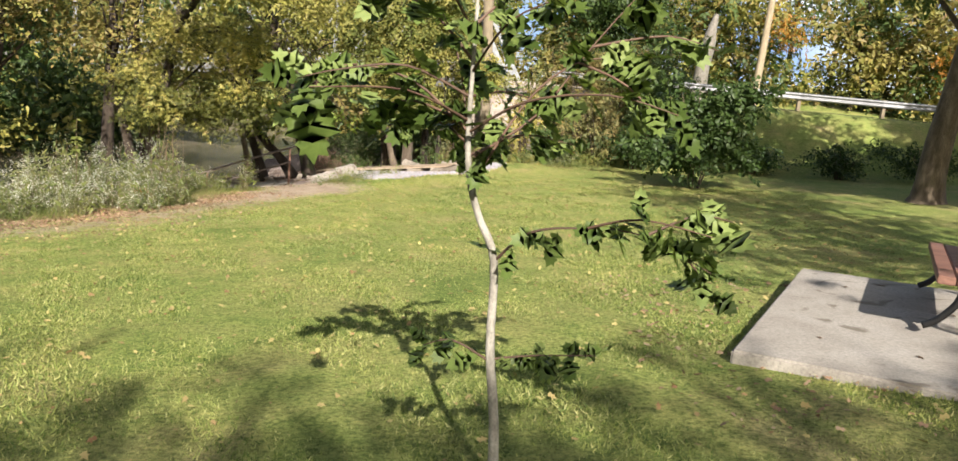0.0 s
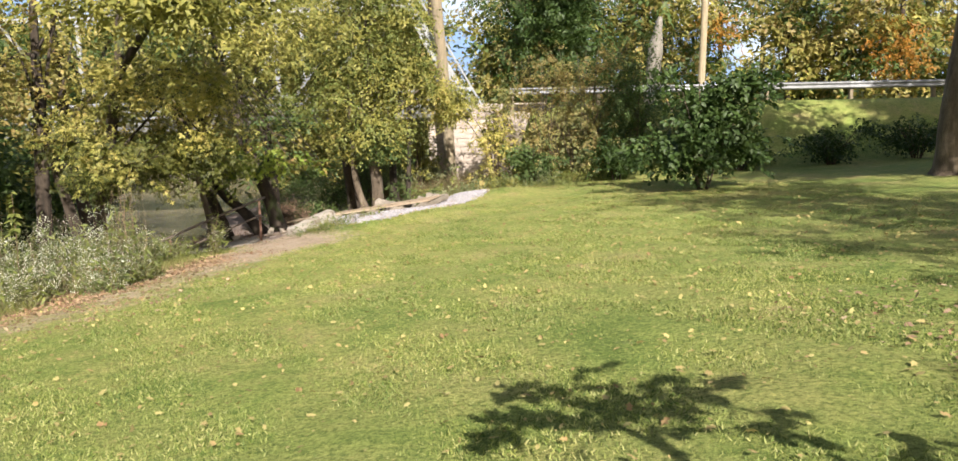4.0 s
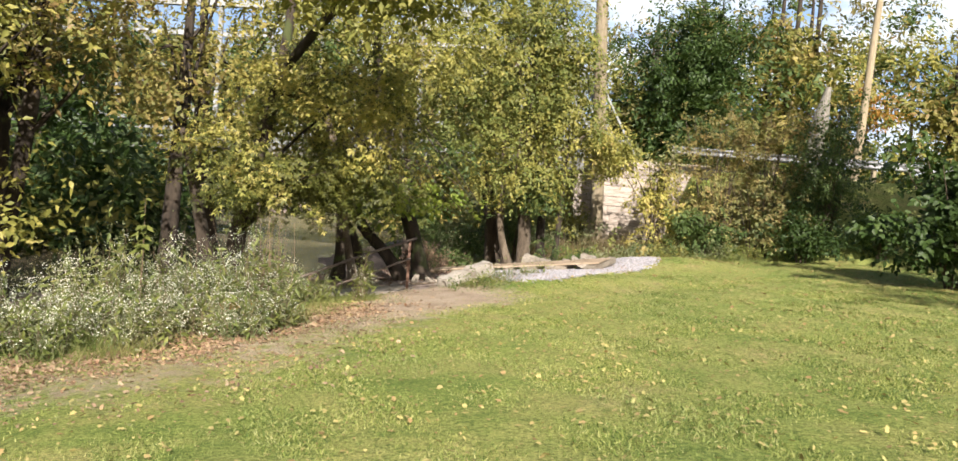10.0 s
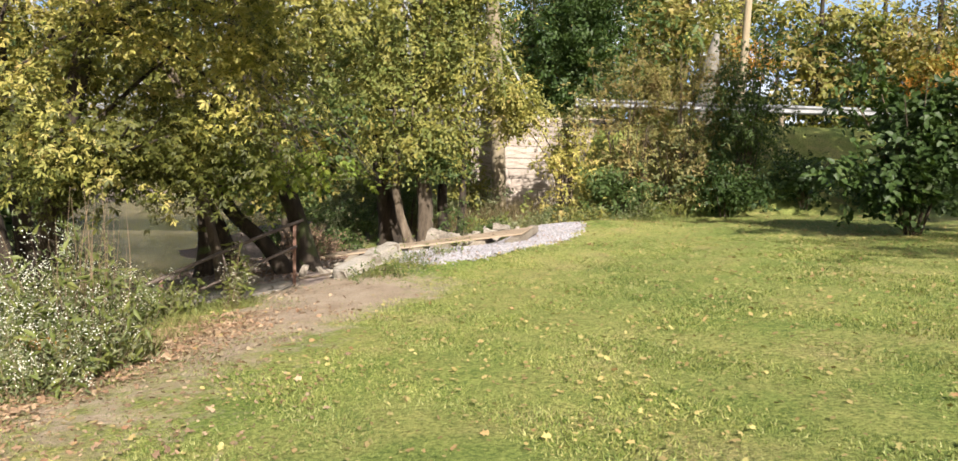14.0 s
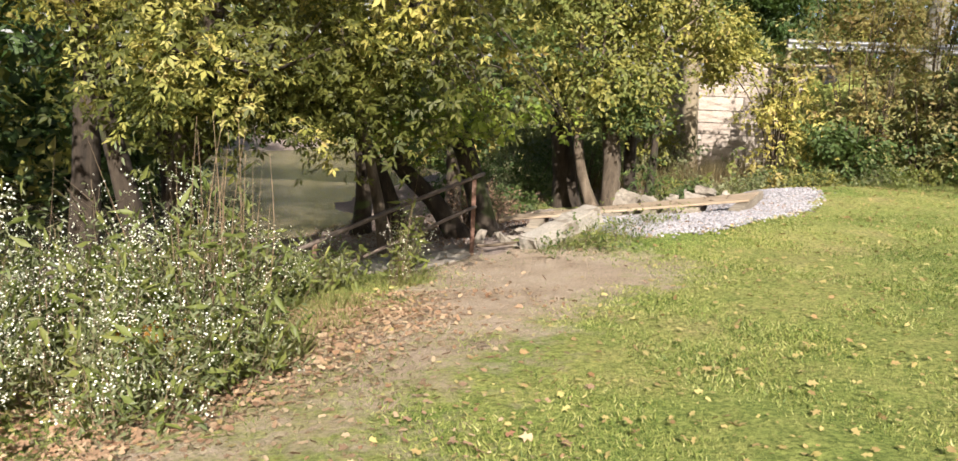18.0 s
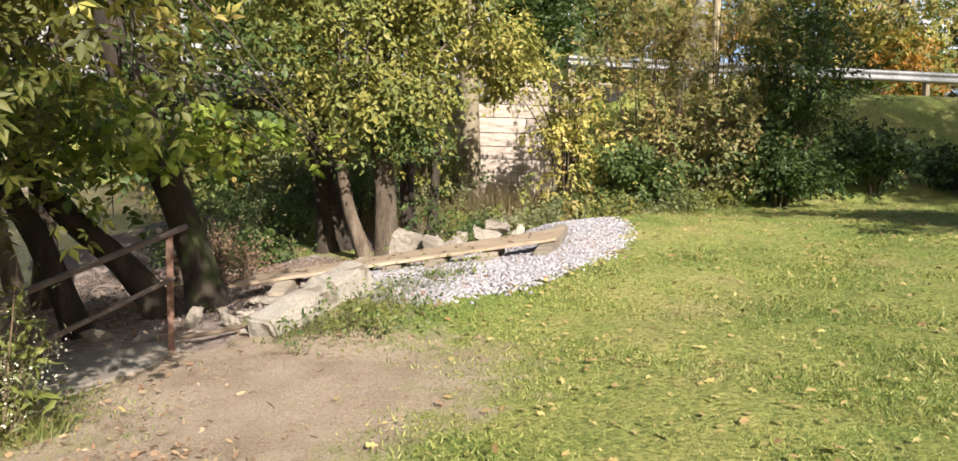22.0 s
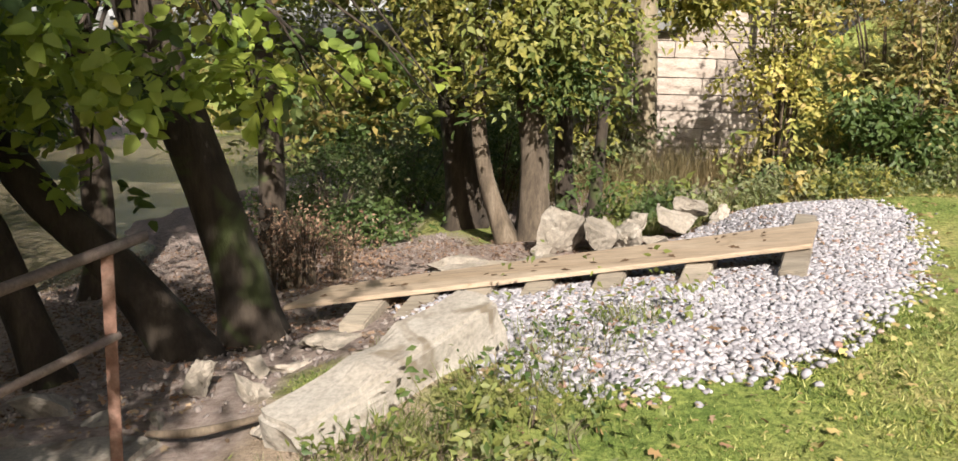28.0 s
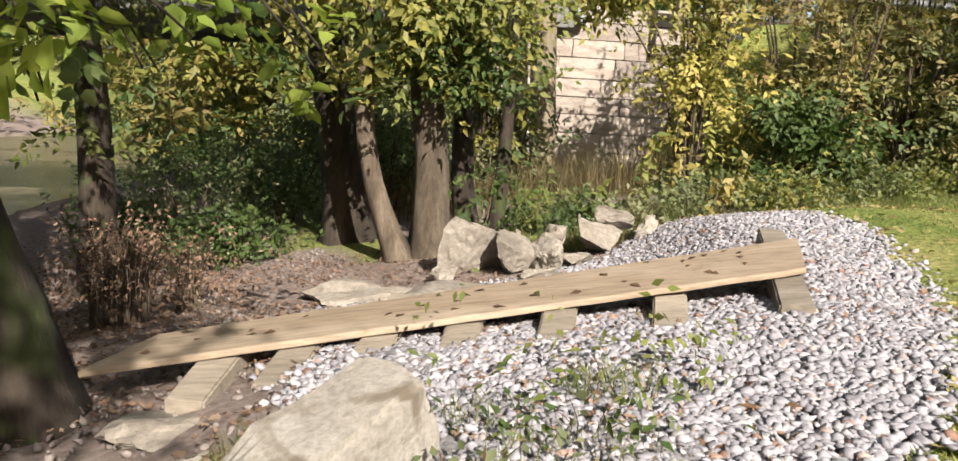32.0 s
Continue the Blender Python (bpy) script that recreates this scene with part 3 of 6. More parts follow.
def gz(x, y):
    """Height of the ground."""
    x, y = np.asarray(x, float), np.asarray(y, float)
    z = np.interp(x, [-13, 0, 3, 6, 15], [-13 * B, 0, 2.5 * B, 3.8 * B, 9.5 * B]) + C * np.clip(y, -30, 60) + np.interp(y, [-50, 2, 9, 16, 100], [0.5, 0.5, 0.25, 0, 0])
    # rise under the gravel, towards the back
    z = z + 0.26 * smooth((y - 26.4) / 3.4) * np.exp(-(((x + 0.1) / 2.0) ** 4)) * smooth((32.2 - y) / 2.2)
    # mound that carries the rock slab, the ties and the near gravel
    z = z + 0.2 * smooth((x + 6.4) / 1.5) * smooth((y - 23.5) / 2.0) * smooth((29.0 - y) / 2.6) * smooth((0.2 - x) / 2.6)
    # hollow by the boulders
    z = z - 0.22 * smooth((y - 28.2) / 2) * smooth((-1.0 - x) / 1.2) * smooth((36 - y) / 2)
    # down to the creek
    s = np.interp(y, BANK_Y, BANK_X) - x
    bed = np.interp(s, [0, 0.8, 1.8, 5.0, 7.0, 9.0, 15, 17, 21, 30], [0, 0.12, 0.2, 0.24, 0.3, 0.65, 1.0, 0.9, 0.0, -3.5])
    z = np.where(s > 0, z + bed * (-2.0 - z), z)
    # road bank on the near side of the road, and the hill beyond it
    e = smooth((y - np.interp(x, [-4, 3, 6, 30], [37.6, 37.2, 32.6, 31.0])) / np.interp(x, [3, 6], [1.0, 4.6])) * smooth((x - 1.2) / 1.5)
    z = z + e * (ROAD_Z - 0.05 - z)
    # the creek bends away beyond the bridge, and a green bank closes it
    z = z + smooth((y - 92) / 12) * smooth((-3.5 - x) / 3) * (0.6 - z)
    hill = smooth((y - 56) / 50) * 5 * smooth((np.abs(x + 12) - 9) / 14)
    return z + hill


def axis(lo, hi, step, far):
    a = np.arange(lo, hi + step / 2, step)
    g = step * 1.35 ** np.arange(1, 40)
    up = hi + np.cumsum(g)
    dn = lo - np.cumsum(g)
    return np.concatenate([dn[dn > -far][::-1], a, up[up < far]])


gx, gy = axis(-14, 9, 0.16, 600), axis(1, 37.5, 0.16, 600)
X, Y = np.meshgrid(gx, gy)
Z = gz(X, Y)
Z += 0.018 * np.sin(X * 2.1 + 1.3 * np.sin(Y * 1.1)) * np.sin(Y * 1.7) + 0.01 * np.sin(X * 5.3 + Y * 3.1)
nx, ny = len(gx), len(gy)
idx = np.arange(nx * ny).reshape(ny, nx)
ground = npmesh("ground", np.stack([X, Y, Z], -1).reshape(-1, 3), np.stack([idx[:-1, :-1], idx[:-1, 1:], idx[1:, 1:], idx[1:, :-1]], -1).reshape(-1, 4), M["ground"], smooth=True)
tagged(ground, "mown lawn with a worn dirt path beside the creek bank", "ground", kind="structure")

PATH_Y = [8, 13, 15, 16.5, 18, 19.5, 21, 22.3, 23.3, 24.4, 25.4]
PATH_X = [-14.0, -10.6, -8.8, -7.95, -7.45, -6.8, -6.2, -5.55, -5.5, -6.0, -6.2]


def path_bare(x, y):
    """1 on the worn path, 0 off it."""
    c = np.interp(y, PATH_Y, PATH_X)
    w = np.interp(y, [8, 15, 16.5, 18, 19.5, 21, 22.3, 23.3, 24.4, 25.4], [2.6, 2.4, 2.2, 2.0, 1.65, 1.55, 2.1, 2.3, 1.7, 1.2])
    return np.clip(1.25 - np.abs(x - c) / w, 0, 1) * np.clip((25.9 - y) / 0.9, 0, 1) * np.interp(y, [8, 15, 18.5, 21, 22], [0.3, 0.5, 0.6, 0.85, 1.0])


def shore_mask(x, y):
    s = np.interp(y, BANK_Y, BANK_X) - x
    a = smooth((s + 0.4) / 1.6) * smooth((16 - s) / 3) * smooth((90 - y) / 4)
    b = smooth((y - 25.4) / 0.8) * smooth((-4.4 - x) / 0.9) * smooth((34 - y) / 2)
    b = np.maximum(b, smooth((y - 24.3) / 0.5) * smooth((-5.75 - x) / 0.5) * smooth((34 - y) / 2))
    c = smooth((y - 29.0) / 0.7) * smooth((-1.3 - x) / 0.7) * smooth((32.3 - y) / 0.8)
    d = 0.85 * smooth((y - 31.3) / 0.6) * smooth((1.6 - x) / 1.2) * smooth((x + 5) / 1) * smooth((37.6 - y) / 1)
    return np.maximum(np.maximum(a, b), np.maximum(c, d))


GRAVEL = [(-5.06, 25.44), (-4.76, 25.22), (-4.45, 24.93), (-4.0, 24.87), (-3.39, 24.94), (-2.83, 25.22), (-2.42, 25.7), (-1.8, 26.35), (-1.17, 27.37), (-0.59, 28.53), (-0.3, 29.3), (-0.28, 30.21), (-0.7, 30.95), (-1.35, 31.25), (-2.6, 30.5), (-3.7, 29.9), (-4.8, 29.3), (-5.3, 28.2), (-5.2, 26.6)]


def inside(poly, x, y):
    r = np.zeros(np.shape(x), bool)
    n = len(poly)
    for i in range(n):
        (x1, y1), (x2, y2) = poly[i], poly[(i + 1) % n]
        r ^= ((y1 > y) != (y2 > y)) & (x < (x2 - x1) * (y - y1) / (y2 - y1 + 1e-12) + x1)
    return r


for nm, vals in (("bare", path_bare(X, Y)), ("shore", shore_mask(X, Y)), ("stony", inside(GRAVEL, X, Y))):
    at = ground.data.attributes.new(nm, "FLOAT", "POINT")
    at.data.foreach_set("value", vals.ravel().astype(np.float32))

water = npmesh("water", [(-60, -60, WATER_Z), (-4, -60, WATER_Z), (-4, 200, WATER_Z), (-60, 200, WATER_Z)], [(0, 1, 2, 3)], M["water"])
tagged(water, "shallow brown creek water with small ripples", "water", kind="structure")


def off_slab(x, y):
    """True off the long rock slab by the path."""
    u, v = x + 5.26, y - 25.13
    c, q = math.cos(radians(46)), math.sin(radians(46))
    return (np.abs(u * c + v * q) > 0.85) | (np.abs(v * c - u * q) > 0.26)


def gp(x, y):
    return float(gz(x, y))

# ---- road, bridge and abutment ----


def slab(name, x0, x1, y0, y1, z0, z1, mat, label, cat, kind="structure", bevel=0.02):
    ob = part(name, block(pose((x0 + x1) / 2, (y0 + y1) / 2, (z0 + z1) / 2), x1 - x0, y1 - y0, z1 - z0, bevel), mat)
    return tagged(ob, label, cat, kind=kind)


slab("road", 2.6, 140, 38.0, 45.5, ROAD_Z - 0.6, ROAD_Z, M["asphalt"], "grey asphalt road on a bank above the lawn", "road")
abutment = tagged(part("abutment_wall", block(pose(0.4, 41.6, 0.7), 5.2, 5.2, 4.6, 0.03), M["block"]), "weathered stone abutment wall under the bridge end", "wall", kind="structure")

bridge = thing("truss_bridge", -1.5, 39, ROAD_Z, "pale grey steel truss bridge over the creek", "bridge")
L0, L1, SAG = -0.2, -34.0, 0.03
part("deck", block(pose(-17.5, 41.8, ROAD_Z - 0.55, 0, -math.degrees(math.atan(SAG)), 0), 34, 6.4, 0.28, 0.02), M["girder"], bridge, "dark concrete deck")
for yy in (38.7, 44.9):
    part("girder", block(pose(-17.5, yy, ROAD_Z - 0.65, 0, -math.degrees(math.atan(SAG)), 0), 34, 0.3, 0.42, 0.01), M["girder"], bridge)


def bar(name, a, b, w, mat, parent):
    a, b = Vector(a), Vector(b)
    q = (b - a).to_track_quat("Z", "Y").to_matrix().to_4x4()
    return part(name, block(Matrix.Translation((a + b) / 2) @ q, w, w * 0.8, (b - a).length, 0.01), mat, parent)


for yy in (38.5, 45.0):
    top = 8.6
    nodes_x = [L0 - 0.1 - 4.2 * i for i in range(9)]
    bar("end_post", (nodes_x[0], yy, ROAD_Z - 0.2), (nodes_x[1] + 1.2, yy, top), 0.3, M["white_steel"], bridge)
    bar("end_post", (nodes_x[-1], yy, ROAD_Z - 0.8), (nodes_x[-2], yy, top - 0.6), 0.3, M["white_steel"], bridge)
    bar("top_chord", (nodes_x[1] + 1.2, yy, top), (nodes_x[-2], yy, top - 0.6), 0.3, M["white_steel"], bridge)
    for i in range(1, 8):
        bar("vertical", (nodes_x[i], yy, ROAD_Z - 0.4), (nodes_x[i], yy, top - 0.08 * i), 0.18, M["white_steel"], bridge)
        if i < 7:
            a, b = (i, i + 1) if i < 4 else (i + 1, i)
            bar("diagonal", (nodes_x[a], yy, top - 0.08 * a), (nodes_x[b], yy, ROAD_Z - 0.4), 0.14, M["white_steel"], bridge)
    for k in range(2):
        bar("bridge_rail", (L0, yy - 0.2, ROAD_Z + 0.45 + 0.38 * k), (L1, yy - 0.2, ROAD_Z - 0.4 + 0.38 * k), 0.16, M["white_steel"], bridge)
    bar("hanger_rod", (nodes_x[0] + 0.5, yy - 0.12, ROAD_Z + 0.1), (nodes_x[1] + 1.7, yy - 0.12, top - 0.1), 0.1, M["white_steel"], bridge)
far_abut = slab("abutment_far", -40, -33.5, 38.4, 45.4, -2.4, ROAD_Z - 1.2, M["block"], "stone abutment on the far bank", "wall")

# guardrail: corrugated beam on posts
rail = thing("guardrail", 8, 37.9, ROAD_Z, "galvanised steel guardrail on posts beside the road", "guardrail")


def beam_profile(x0, x1, y, z):
    prof = [(0.0, 0.16), (-0.05, 0.13), (-0.07, 0.09), (-0.05, 0.05), (0.0, 0.02), (0.0, -0.02), (-0.05, -0.05), (-0.07, -0.09), (-0.05, -0.13), (0.0, -0.16), (0.02, -0.16), (0.02, 0.16)]
    n = len(prof)
    V = [(x, y + a, z(x) + b) for x in (x0, x1) for a, b in prof]
    F = [(i, (i + 1) % n, n + (i + 1) % n, n + i) for i in range(n)]
    return V, F


def railz(x):
    return ROAD_Z + 0.62


for i in range(14):
    x0 = 1.4 + 3.8 * i
    V, F = beam_profile(x0, x0 + 3.86, 37.75 + 0.004 * (i % 2), railz)
    npmesh("beam", V, F, M["rail_steel"], rail)
    part("post", block(pose(x0 + 0.1, 37.9, ROAD_Z + 0.25), 0.15, 0.18, 1.1, 0.01), M["polewood"], rail)

pole = thing("utility_pole", 17.4, 60, 2.0, "tall pale wooden utility pole beyond the road", "pole")
tubes("shaft", [([(17.3, 60, gp(17.3, 60) - 0.5), (17.5, 60, 7), (17.75, 60, 14), (18.0, 60, 19)], [0.3, 0.26, 0.22, 0.18], {"seg": 10})], M["polewood"], pole)
part("crossarm", block(pose(17.95, 59.8, 17.8), 2.4, 0.12, 0.14, 0.01), M["polewood"], pole)
gray_pole = thing("wooden_post", -1.35, 37.9, 0, "old grey wooden pole beside the bridge end", "pole")
tubes("shaft", [([(-1.2, 37.6, gp(-1.2, 37.6) - 0.3), (-1.45, 37.6, 4), (-1.72, 37.6, 8), (-2.0, 37.6, 13)], [0.26, 0.25, 0.24, 0.22], {"seg": 10})], M["polewood"], gray_pole)

# ---- concrete pad and bench ----
PAD = [(1.95, 7.35), (5.6, 5.6), (7.2, 9.2), (3.75, 10.9)]
bm = bmesh.new()
vs = [bm.verts.new((x, y, gp(1.95, 7.35) + 0.12 + 0.03 * (x - 1.95) + (0.0 if k else -0.5))) for k in (0, 1) for x, y in PAD]
bm.faces.new(vs[4:])
bm.faces.new(vs[:4][::-1])
for i in range(4):
    bm.faces.new((vs[i], vs[(i + 1) % 4], vs[4 + (i + 1) % 4], vs[4 + i]))
bmesh.ops.bevel(bm, geom=list(bm.edges), offset=0.018, segments=2, affect="EDGES")
pad = tagged(part("concrete_pad", bm, M["concrete"]), "pale poured concrete pad in the lawn under a bench", "slab", kind="structure")

PADZ = gp(1.95, 7.35) + 0.12 + 0.03 * 2.6


def bench(x, y, z, turn):
    root = thing("park_bench", x, y, z, "reddish-brown slatted park bench with black iron legs on a concrete pad", "bench")
    m = pose(x, y, z, 0, 0, turn)
    for i in range(4):
        part("seat_slat", block(m @ pose(0, -0.2 + 0.145 * i, 0.45 - 0.006 * i), 2.4, 0.132, 0.07, 0.008), M["benchwood"], root)
    for i in range(3):
        part("back_slat", block(m @ pose(0, 0.34 + 0.05 * i, 0.58 + 0.19 * i, -14, 0, 0), 2.4, 0.06, 0.15, 0.008), M["benchwood"], root)
    for sx in (-1.02, 1.02):
        def T(*p):
            return tuple(m @ Vector(p))
        tubes("leg", [([T(sx, -0.05, 0.42), T(sx, -0.08, 0.25), T(sx, -0.2, 0.08), T(sx, -0.3, 0.012)], [0.032] * 4, {"seg": 8}),
                      ([T(sx, 0.05, 0.42), T(sx, 0.1, 0.25), T(sx, 0.22, 0.08), T(sx, 0.32, 0.012)], [0.032] * 4, {"seg": 8})], M["iron"], root, "curved black iron leg")
        tubes("back_bracket", [([T(sx, -0.22, 0.415), T(sx, 0.24, 0.41), T(sx, 0.34, 0.6), T(sx, 0.46, 1.02)], [0.02] * 4, {"seg": 6})], M["iron"], root)
    return root


bench(4.5, 9.0, PADZ + 0.045, -116)

# ---- creek steps, handrail, plank walk ----
LAND = [(-6.42, 24.98), (-7.1, 24.92), (-7.75, 24.78), (-8.45, 23.75), (-7.9, 23.2), (-7.2, 23.45), (-6.6, 24.0)]
bm = bmesh.new()
top = [bm.verts.new((x, y, B * x + C * y + 0.035)) for x, y in LAND]
low = [bm.verts.new((x, y, B * x + C * y - 0.3)) for x, y in LAND]
bm.faces.new(top)
bm.faces.new(low[::-1])
for i in range(len(LAND)):
    j = (i + 1) % len(LAND)
    bm.faces.new((top[i], low[i], low[j], top[j]))
bmesh.ops.bevel(bm, geom=list(bm.edges), offset=0.035, segments=2, affect="EDGES")
bmesh.ops.triangulate(bm, faces=list(bm.faces))
bmesh.ops.subdivide_edges(bm, edges=[e for e in bm.edges if e.calc_length() > 0.3], cuts=4, use_grid_fill=True)
for v in bm.verts:
    v.co += Vector((0.03, 0.03, 0.022)) * noise.noise(v.co * 2.3) + Vector((0, 0, 0.01)) * noise.noise(v.co * 9)
landing = tagged(part("concrete_landing", joined([bm,
    block(pose(-8.75, 23.3, gp(-7.6, 24.0) - 0.34, 0, -7, 28), 1.2, 1.1, 0.24, 0.04, 0.1, 4, 2.0),
    block(pose(-9.7, 22.9, gp(-7.8, 24.0) - 0.58, 0, -7, 28), 1.2, 1.1, 0.24, 0.04, 0.1, 4, 2.0)]), M["landing"], smooth=False),
    "worn dusty concrete landing and steps going down to the creek", "steps")

handrail = thing("handrail", -6.53, 24.58, gp(-6.53, 24.58), "rusty pipe handrail beside the creek steps", "handrail")
PB = Vector((-6.53, 24.58, gp(-6.53, 24.58)))
PT = Vector((-6.5, 24.6, 0.27))
LB = Vector((-8.14, 22.28, -1.5))
LT = Vector((-8.12, 22.3, -0.42))
bm = joined([block(pose(PB.x, PB.y, PB.z + 0.48), 0.06, 0.008, 1.26, 0.002), block(pose(PB.x - 0.026, PB.y + 0.025, PB.z + 0.48), 0.008, 0.05, 1.26, 0.002)])
part("post", bm, M["rust"], handrail, "reddish rusty angle-iron post")
tubes("lower_post", [([tuple(LB), tuple((LB + LT) / 2), tuple(LT)], [0.026] * 3, {"seg": 8})], M["rust"], handrail)
up = (PT - LT).normalized()
tubes("top_rail", [([tuple(LT - up * 0.25), tuple((PT + LT) / 2 + Vector((0, 0, 0.02))), tuple(PT + up * 0.16)], [0.028] * 3, {"seg": 10})], M["pipe"], handrail)
d = Vector((0, 0, -0.42))
tubes("lower_rail", [([tuple(LT + d), tuple((PT + LT) / 2 + d), tuple(PT + d)], [0.022] * 3, {"seg": 8})], M["pipe"], handrail)

# the broad plank lies across old railway ties
PL, PR = Vector((-6.28, 26.83, -0.64)), Vector((-2.04, 27.32, -0.13))
ux = (PR - PL).normalized()
LEN = (PR - PL).length


def plank_frame(f):
    """Across and up at the share f of the plank's length, and its width there."""
    uy = Vector((0.45, 0.89, 0.07 + 0.06 * f)).normalized()
    return uy, ux.cross(uy).normalized(), 0.6 + 0.18 * f


bm = bmesh.new()
rings = []
for i in range(25):
    f = i / 24
    uy, uz, wid = plank_frame(f)
    e = 0.006 * math.sin(i * 1.9) + 0.004 * math.sin(i * 4.3)
    prof = [(e, 0.014), (e - 0.003, 0.019), (e - 0.002, 0.04), (e + 0.012, 0.05), (wid * 0.5, 0.052), (wid - 0.008, 0.05), (wid, 0.042), (wid, 0.018), (wid * 0.5, 0.014)]
    rings.append([bm.verts.new(PL + ux * (LEN * f) + uy * u + uz * w) for u, w in prof])
for r0, r1 in zip(rings, rings[1:]):
    for i in range(9):
        bm.faces.new((r0[i], r0[(i + 1) % 9], r1[(i + 1) % 9], r1[i]))
bm.faces.new(rings[0])
bm.faces.new(rings[-1][::-1])
plank = tagged(part("plank", bm, M["plank"]), "long broad weathered plank lying across old railway ties, leaves on it", "plank")
# where each tie passes under the plank's near edge, and its near end
TIES = [(-2.16, 27.32, -2.4, 26.81, -0.16), (-3.0, 27.22, -3.19, 26.77, -0.275), (-3.73, 27.12, -3.87, 26.71, -0.348), (-4.31, 27.06, -4.42, 26.67, -0.418), (-4.79, 27.0, -4.9, 26.63, -0.475), (-5.23, 26.95, -5.33, 26.54, -0.529), (-5.64, 26.9, -5.72, 26.49, -0.578)]
for i, (x1, y1, x0, y0, z0) in enumerate(TIES):
    td = Vector((x1 - x0, y1 - y0, 0.06)).normalized()
    ln = 2.0 if i == 0 else 1.3 - 0.06 * i
    tx = td.cross(Vector((0, 0, 1))).normalized()
    tz = tx.cross(td)
    c = Vector((x0, y0, z0)) + td * (ln / 2) - tz * 0.13
    m = Matrix(((td.x, -tx.x, tz.x, c.x), (td.y, -tx.y, tz.y, c.y), (td.z, -tx.z, tz.z, c.z), (0, 0, 0, 1)))
    tie = part("railway_tie", block(m, ln, 0.2, 0.16, 0.012, 0.016, 4), M["tie"])
    tagged(tie, "weathered wooden railway tie lying in gravel under a plank", "railway tie", "ties under the plank")

# ---- rocks ----


def rock(x, y, dz, sx, sy, sz, seed, mat="stone", turn=0, tilt=0, label="pale angular limestone boulder beside the gravel", group="boulders", flat=0.36, name="boulder"):
    z = gp(x, y) + dz
    return tagged(part(name, boulder(pose(x, y, z, tilt, 0, turn), sx, sy, sz, seed, 4, flat=flat), M[mat]), label, "rock", group)


slabm = pose(-5.24, 25.12, -0.51, 2, -16, 47)
tagged(part("flat_rock", block(slabm, 1.5, 0.36, 0.36, 0.03, 0.06, 7, 5.0), M["slabrock"], smooth=False), "long pale flat rock slab sloping beside the path", "rock")
for a in [(-3.6, 30.8, 0.15, 0.4, 0.34, 0.4, 1, 10, 20), (-3.3, 30.5, 0.08, 0.34, 0.28, 0.26, 2, 60, -15), (-3.1, 30.15, 0.0, 0.36, 0.18, 0.1, 5, 200, 5), (-2.9, 30.7, 0.08, 0.42, 0.32, 0.34, 3, 100, 25), (-2.7, 30.95, 0.27, 0.24, 0.2, 0.2, 9, 30, 10), (-2.2, 30.95, 0.14, 0.36, 0.42, 0.36, 4, 150, -20), (-2.0, 31.15, 0.3, 0.32, 0.28, 0.24, 8, 40, 15), (-3.98, 30.3, 0.03, 0.32, 0.22, 0.16, 6, 75, 0), (-1.6, 31.1, 0.02, 0.24, 0.18, 0.16, 7, 20, 0), (-2.55, 30.6, 0.0, 0.22, 0.18, 0.16, 31, 50, 0), (-3.15, 30.85, 0.14, 0.24, 0.2, 0.22, 32, 10, 0)]:
    rock(a[0], a[1], a[2] + 0.06, a[3] * 1.22, a[4] * 1.2, a[5] * 1.25, a[6], "stone", a[7], a[8], flat=0.22)
for a in [(-6.5, 25.6, 0.12, 0.22, 0.17, 0.26, 11, 25, 18), (-6.1, 25.35, 0.06, 0.25, 0.17, 0.17, 12, 60, -10), (-6.22, 25.88, 0.05, 0.15, 0.13, 0.13, 13, 120, 0), (-7.3, 25.5, -0.02, 0.36, 0.27, 0.19, 15, 40, 5), (-7.75, 25.25, -0.04, 0.3, 0.22, 0.16, 16, 80, 0), (-6.6, 25.2, 0.02, 0.16, 0.11, 0.09, 19, 130, 0), (-5.8, 24.78, 0.0, 0.2, 0.15, 0.1, 14, 10, 8), (-5.75, 26.35, -0.02, 0.55, 0.3, 0.13, 17, 30, 4), (-5.98, 25.98, -0.02, 0.42, 0.22, 0.11, 18, 50, -4), (-5.55, 25.95, -0.03, 0.3, 0.18, 0.1, 33, 70, 0), (-6.95, 25.2, 0.0, 0.2, 0.14, 0.09, 34, 15, 0), (-7.2, 24.98, -0.02, 0.5, 0.14, 0.1, 35, 8, 0)]:
    rock(a[0], a[1], a[2], a[3], a[4], a[5], a[6], "stone", a[7], a[8], flat=0.2, label="broken pale rock among the roots by the creek steps", group="rocks by the steps", name="rock")
for a in [(-4.75, 29.35, 0.04, 0.5, 0.22, 0.1, 21, 15), (-4.2, 29.2, 0.04, 0.42, 0.3, 0.12, 22, 50), (-5.0, 29.9, 0.05, 0.4, 0.3, 0.14, 23, 0)]:
    rock(a[0], a[1], a[2], a[3], a[4], a[5], a[6], "stone", a[7], label="flat mossy stone beside the tree roots", group="flat stones", name="flat_stone", flat=0.6)

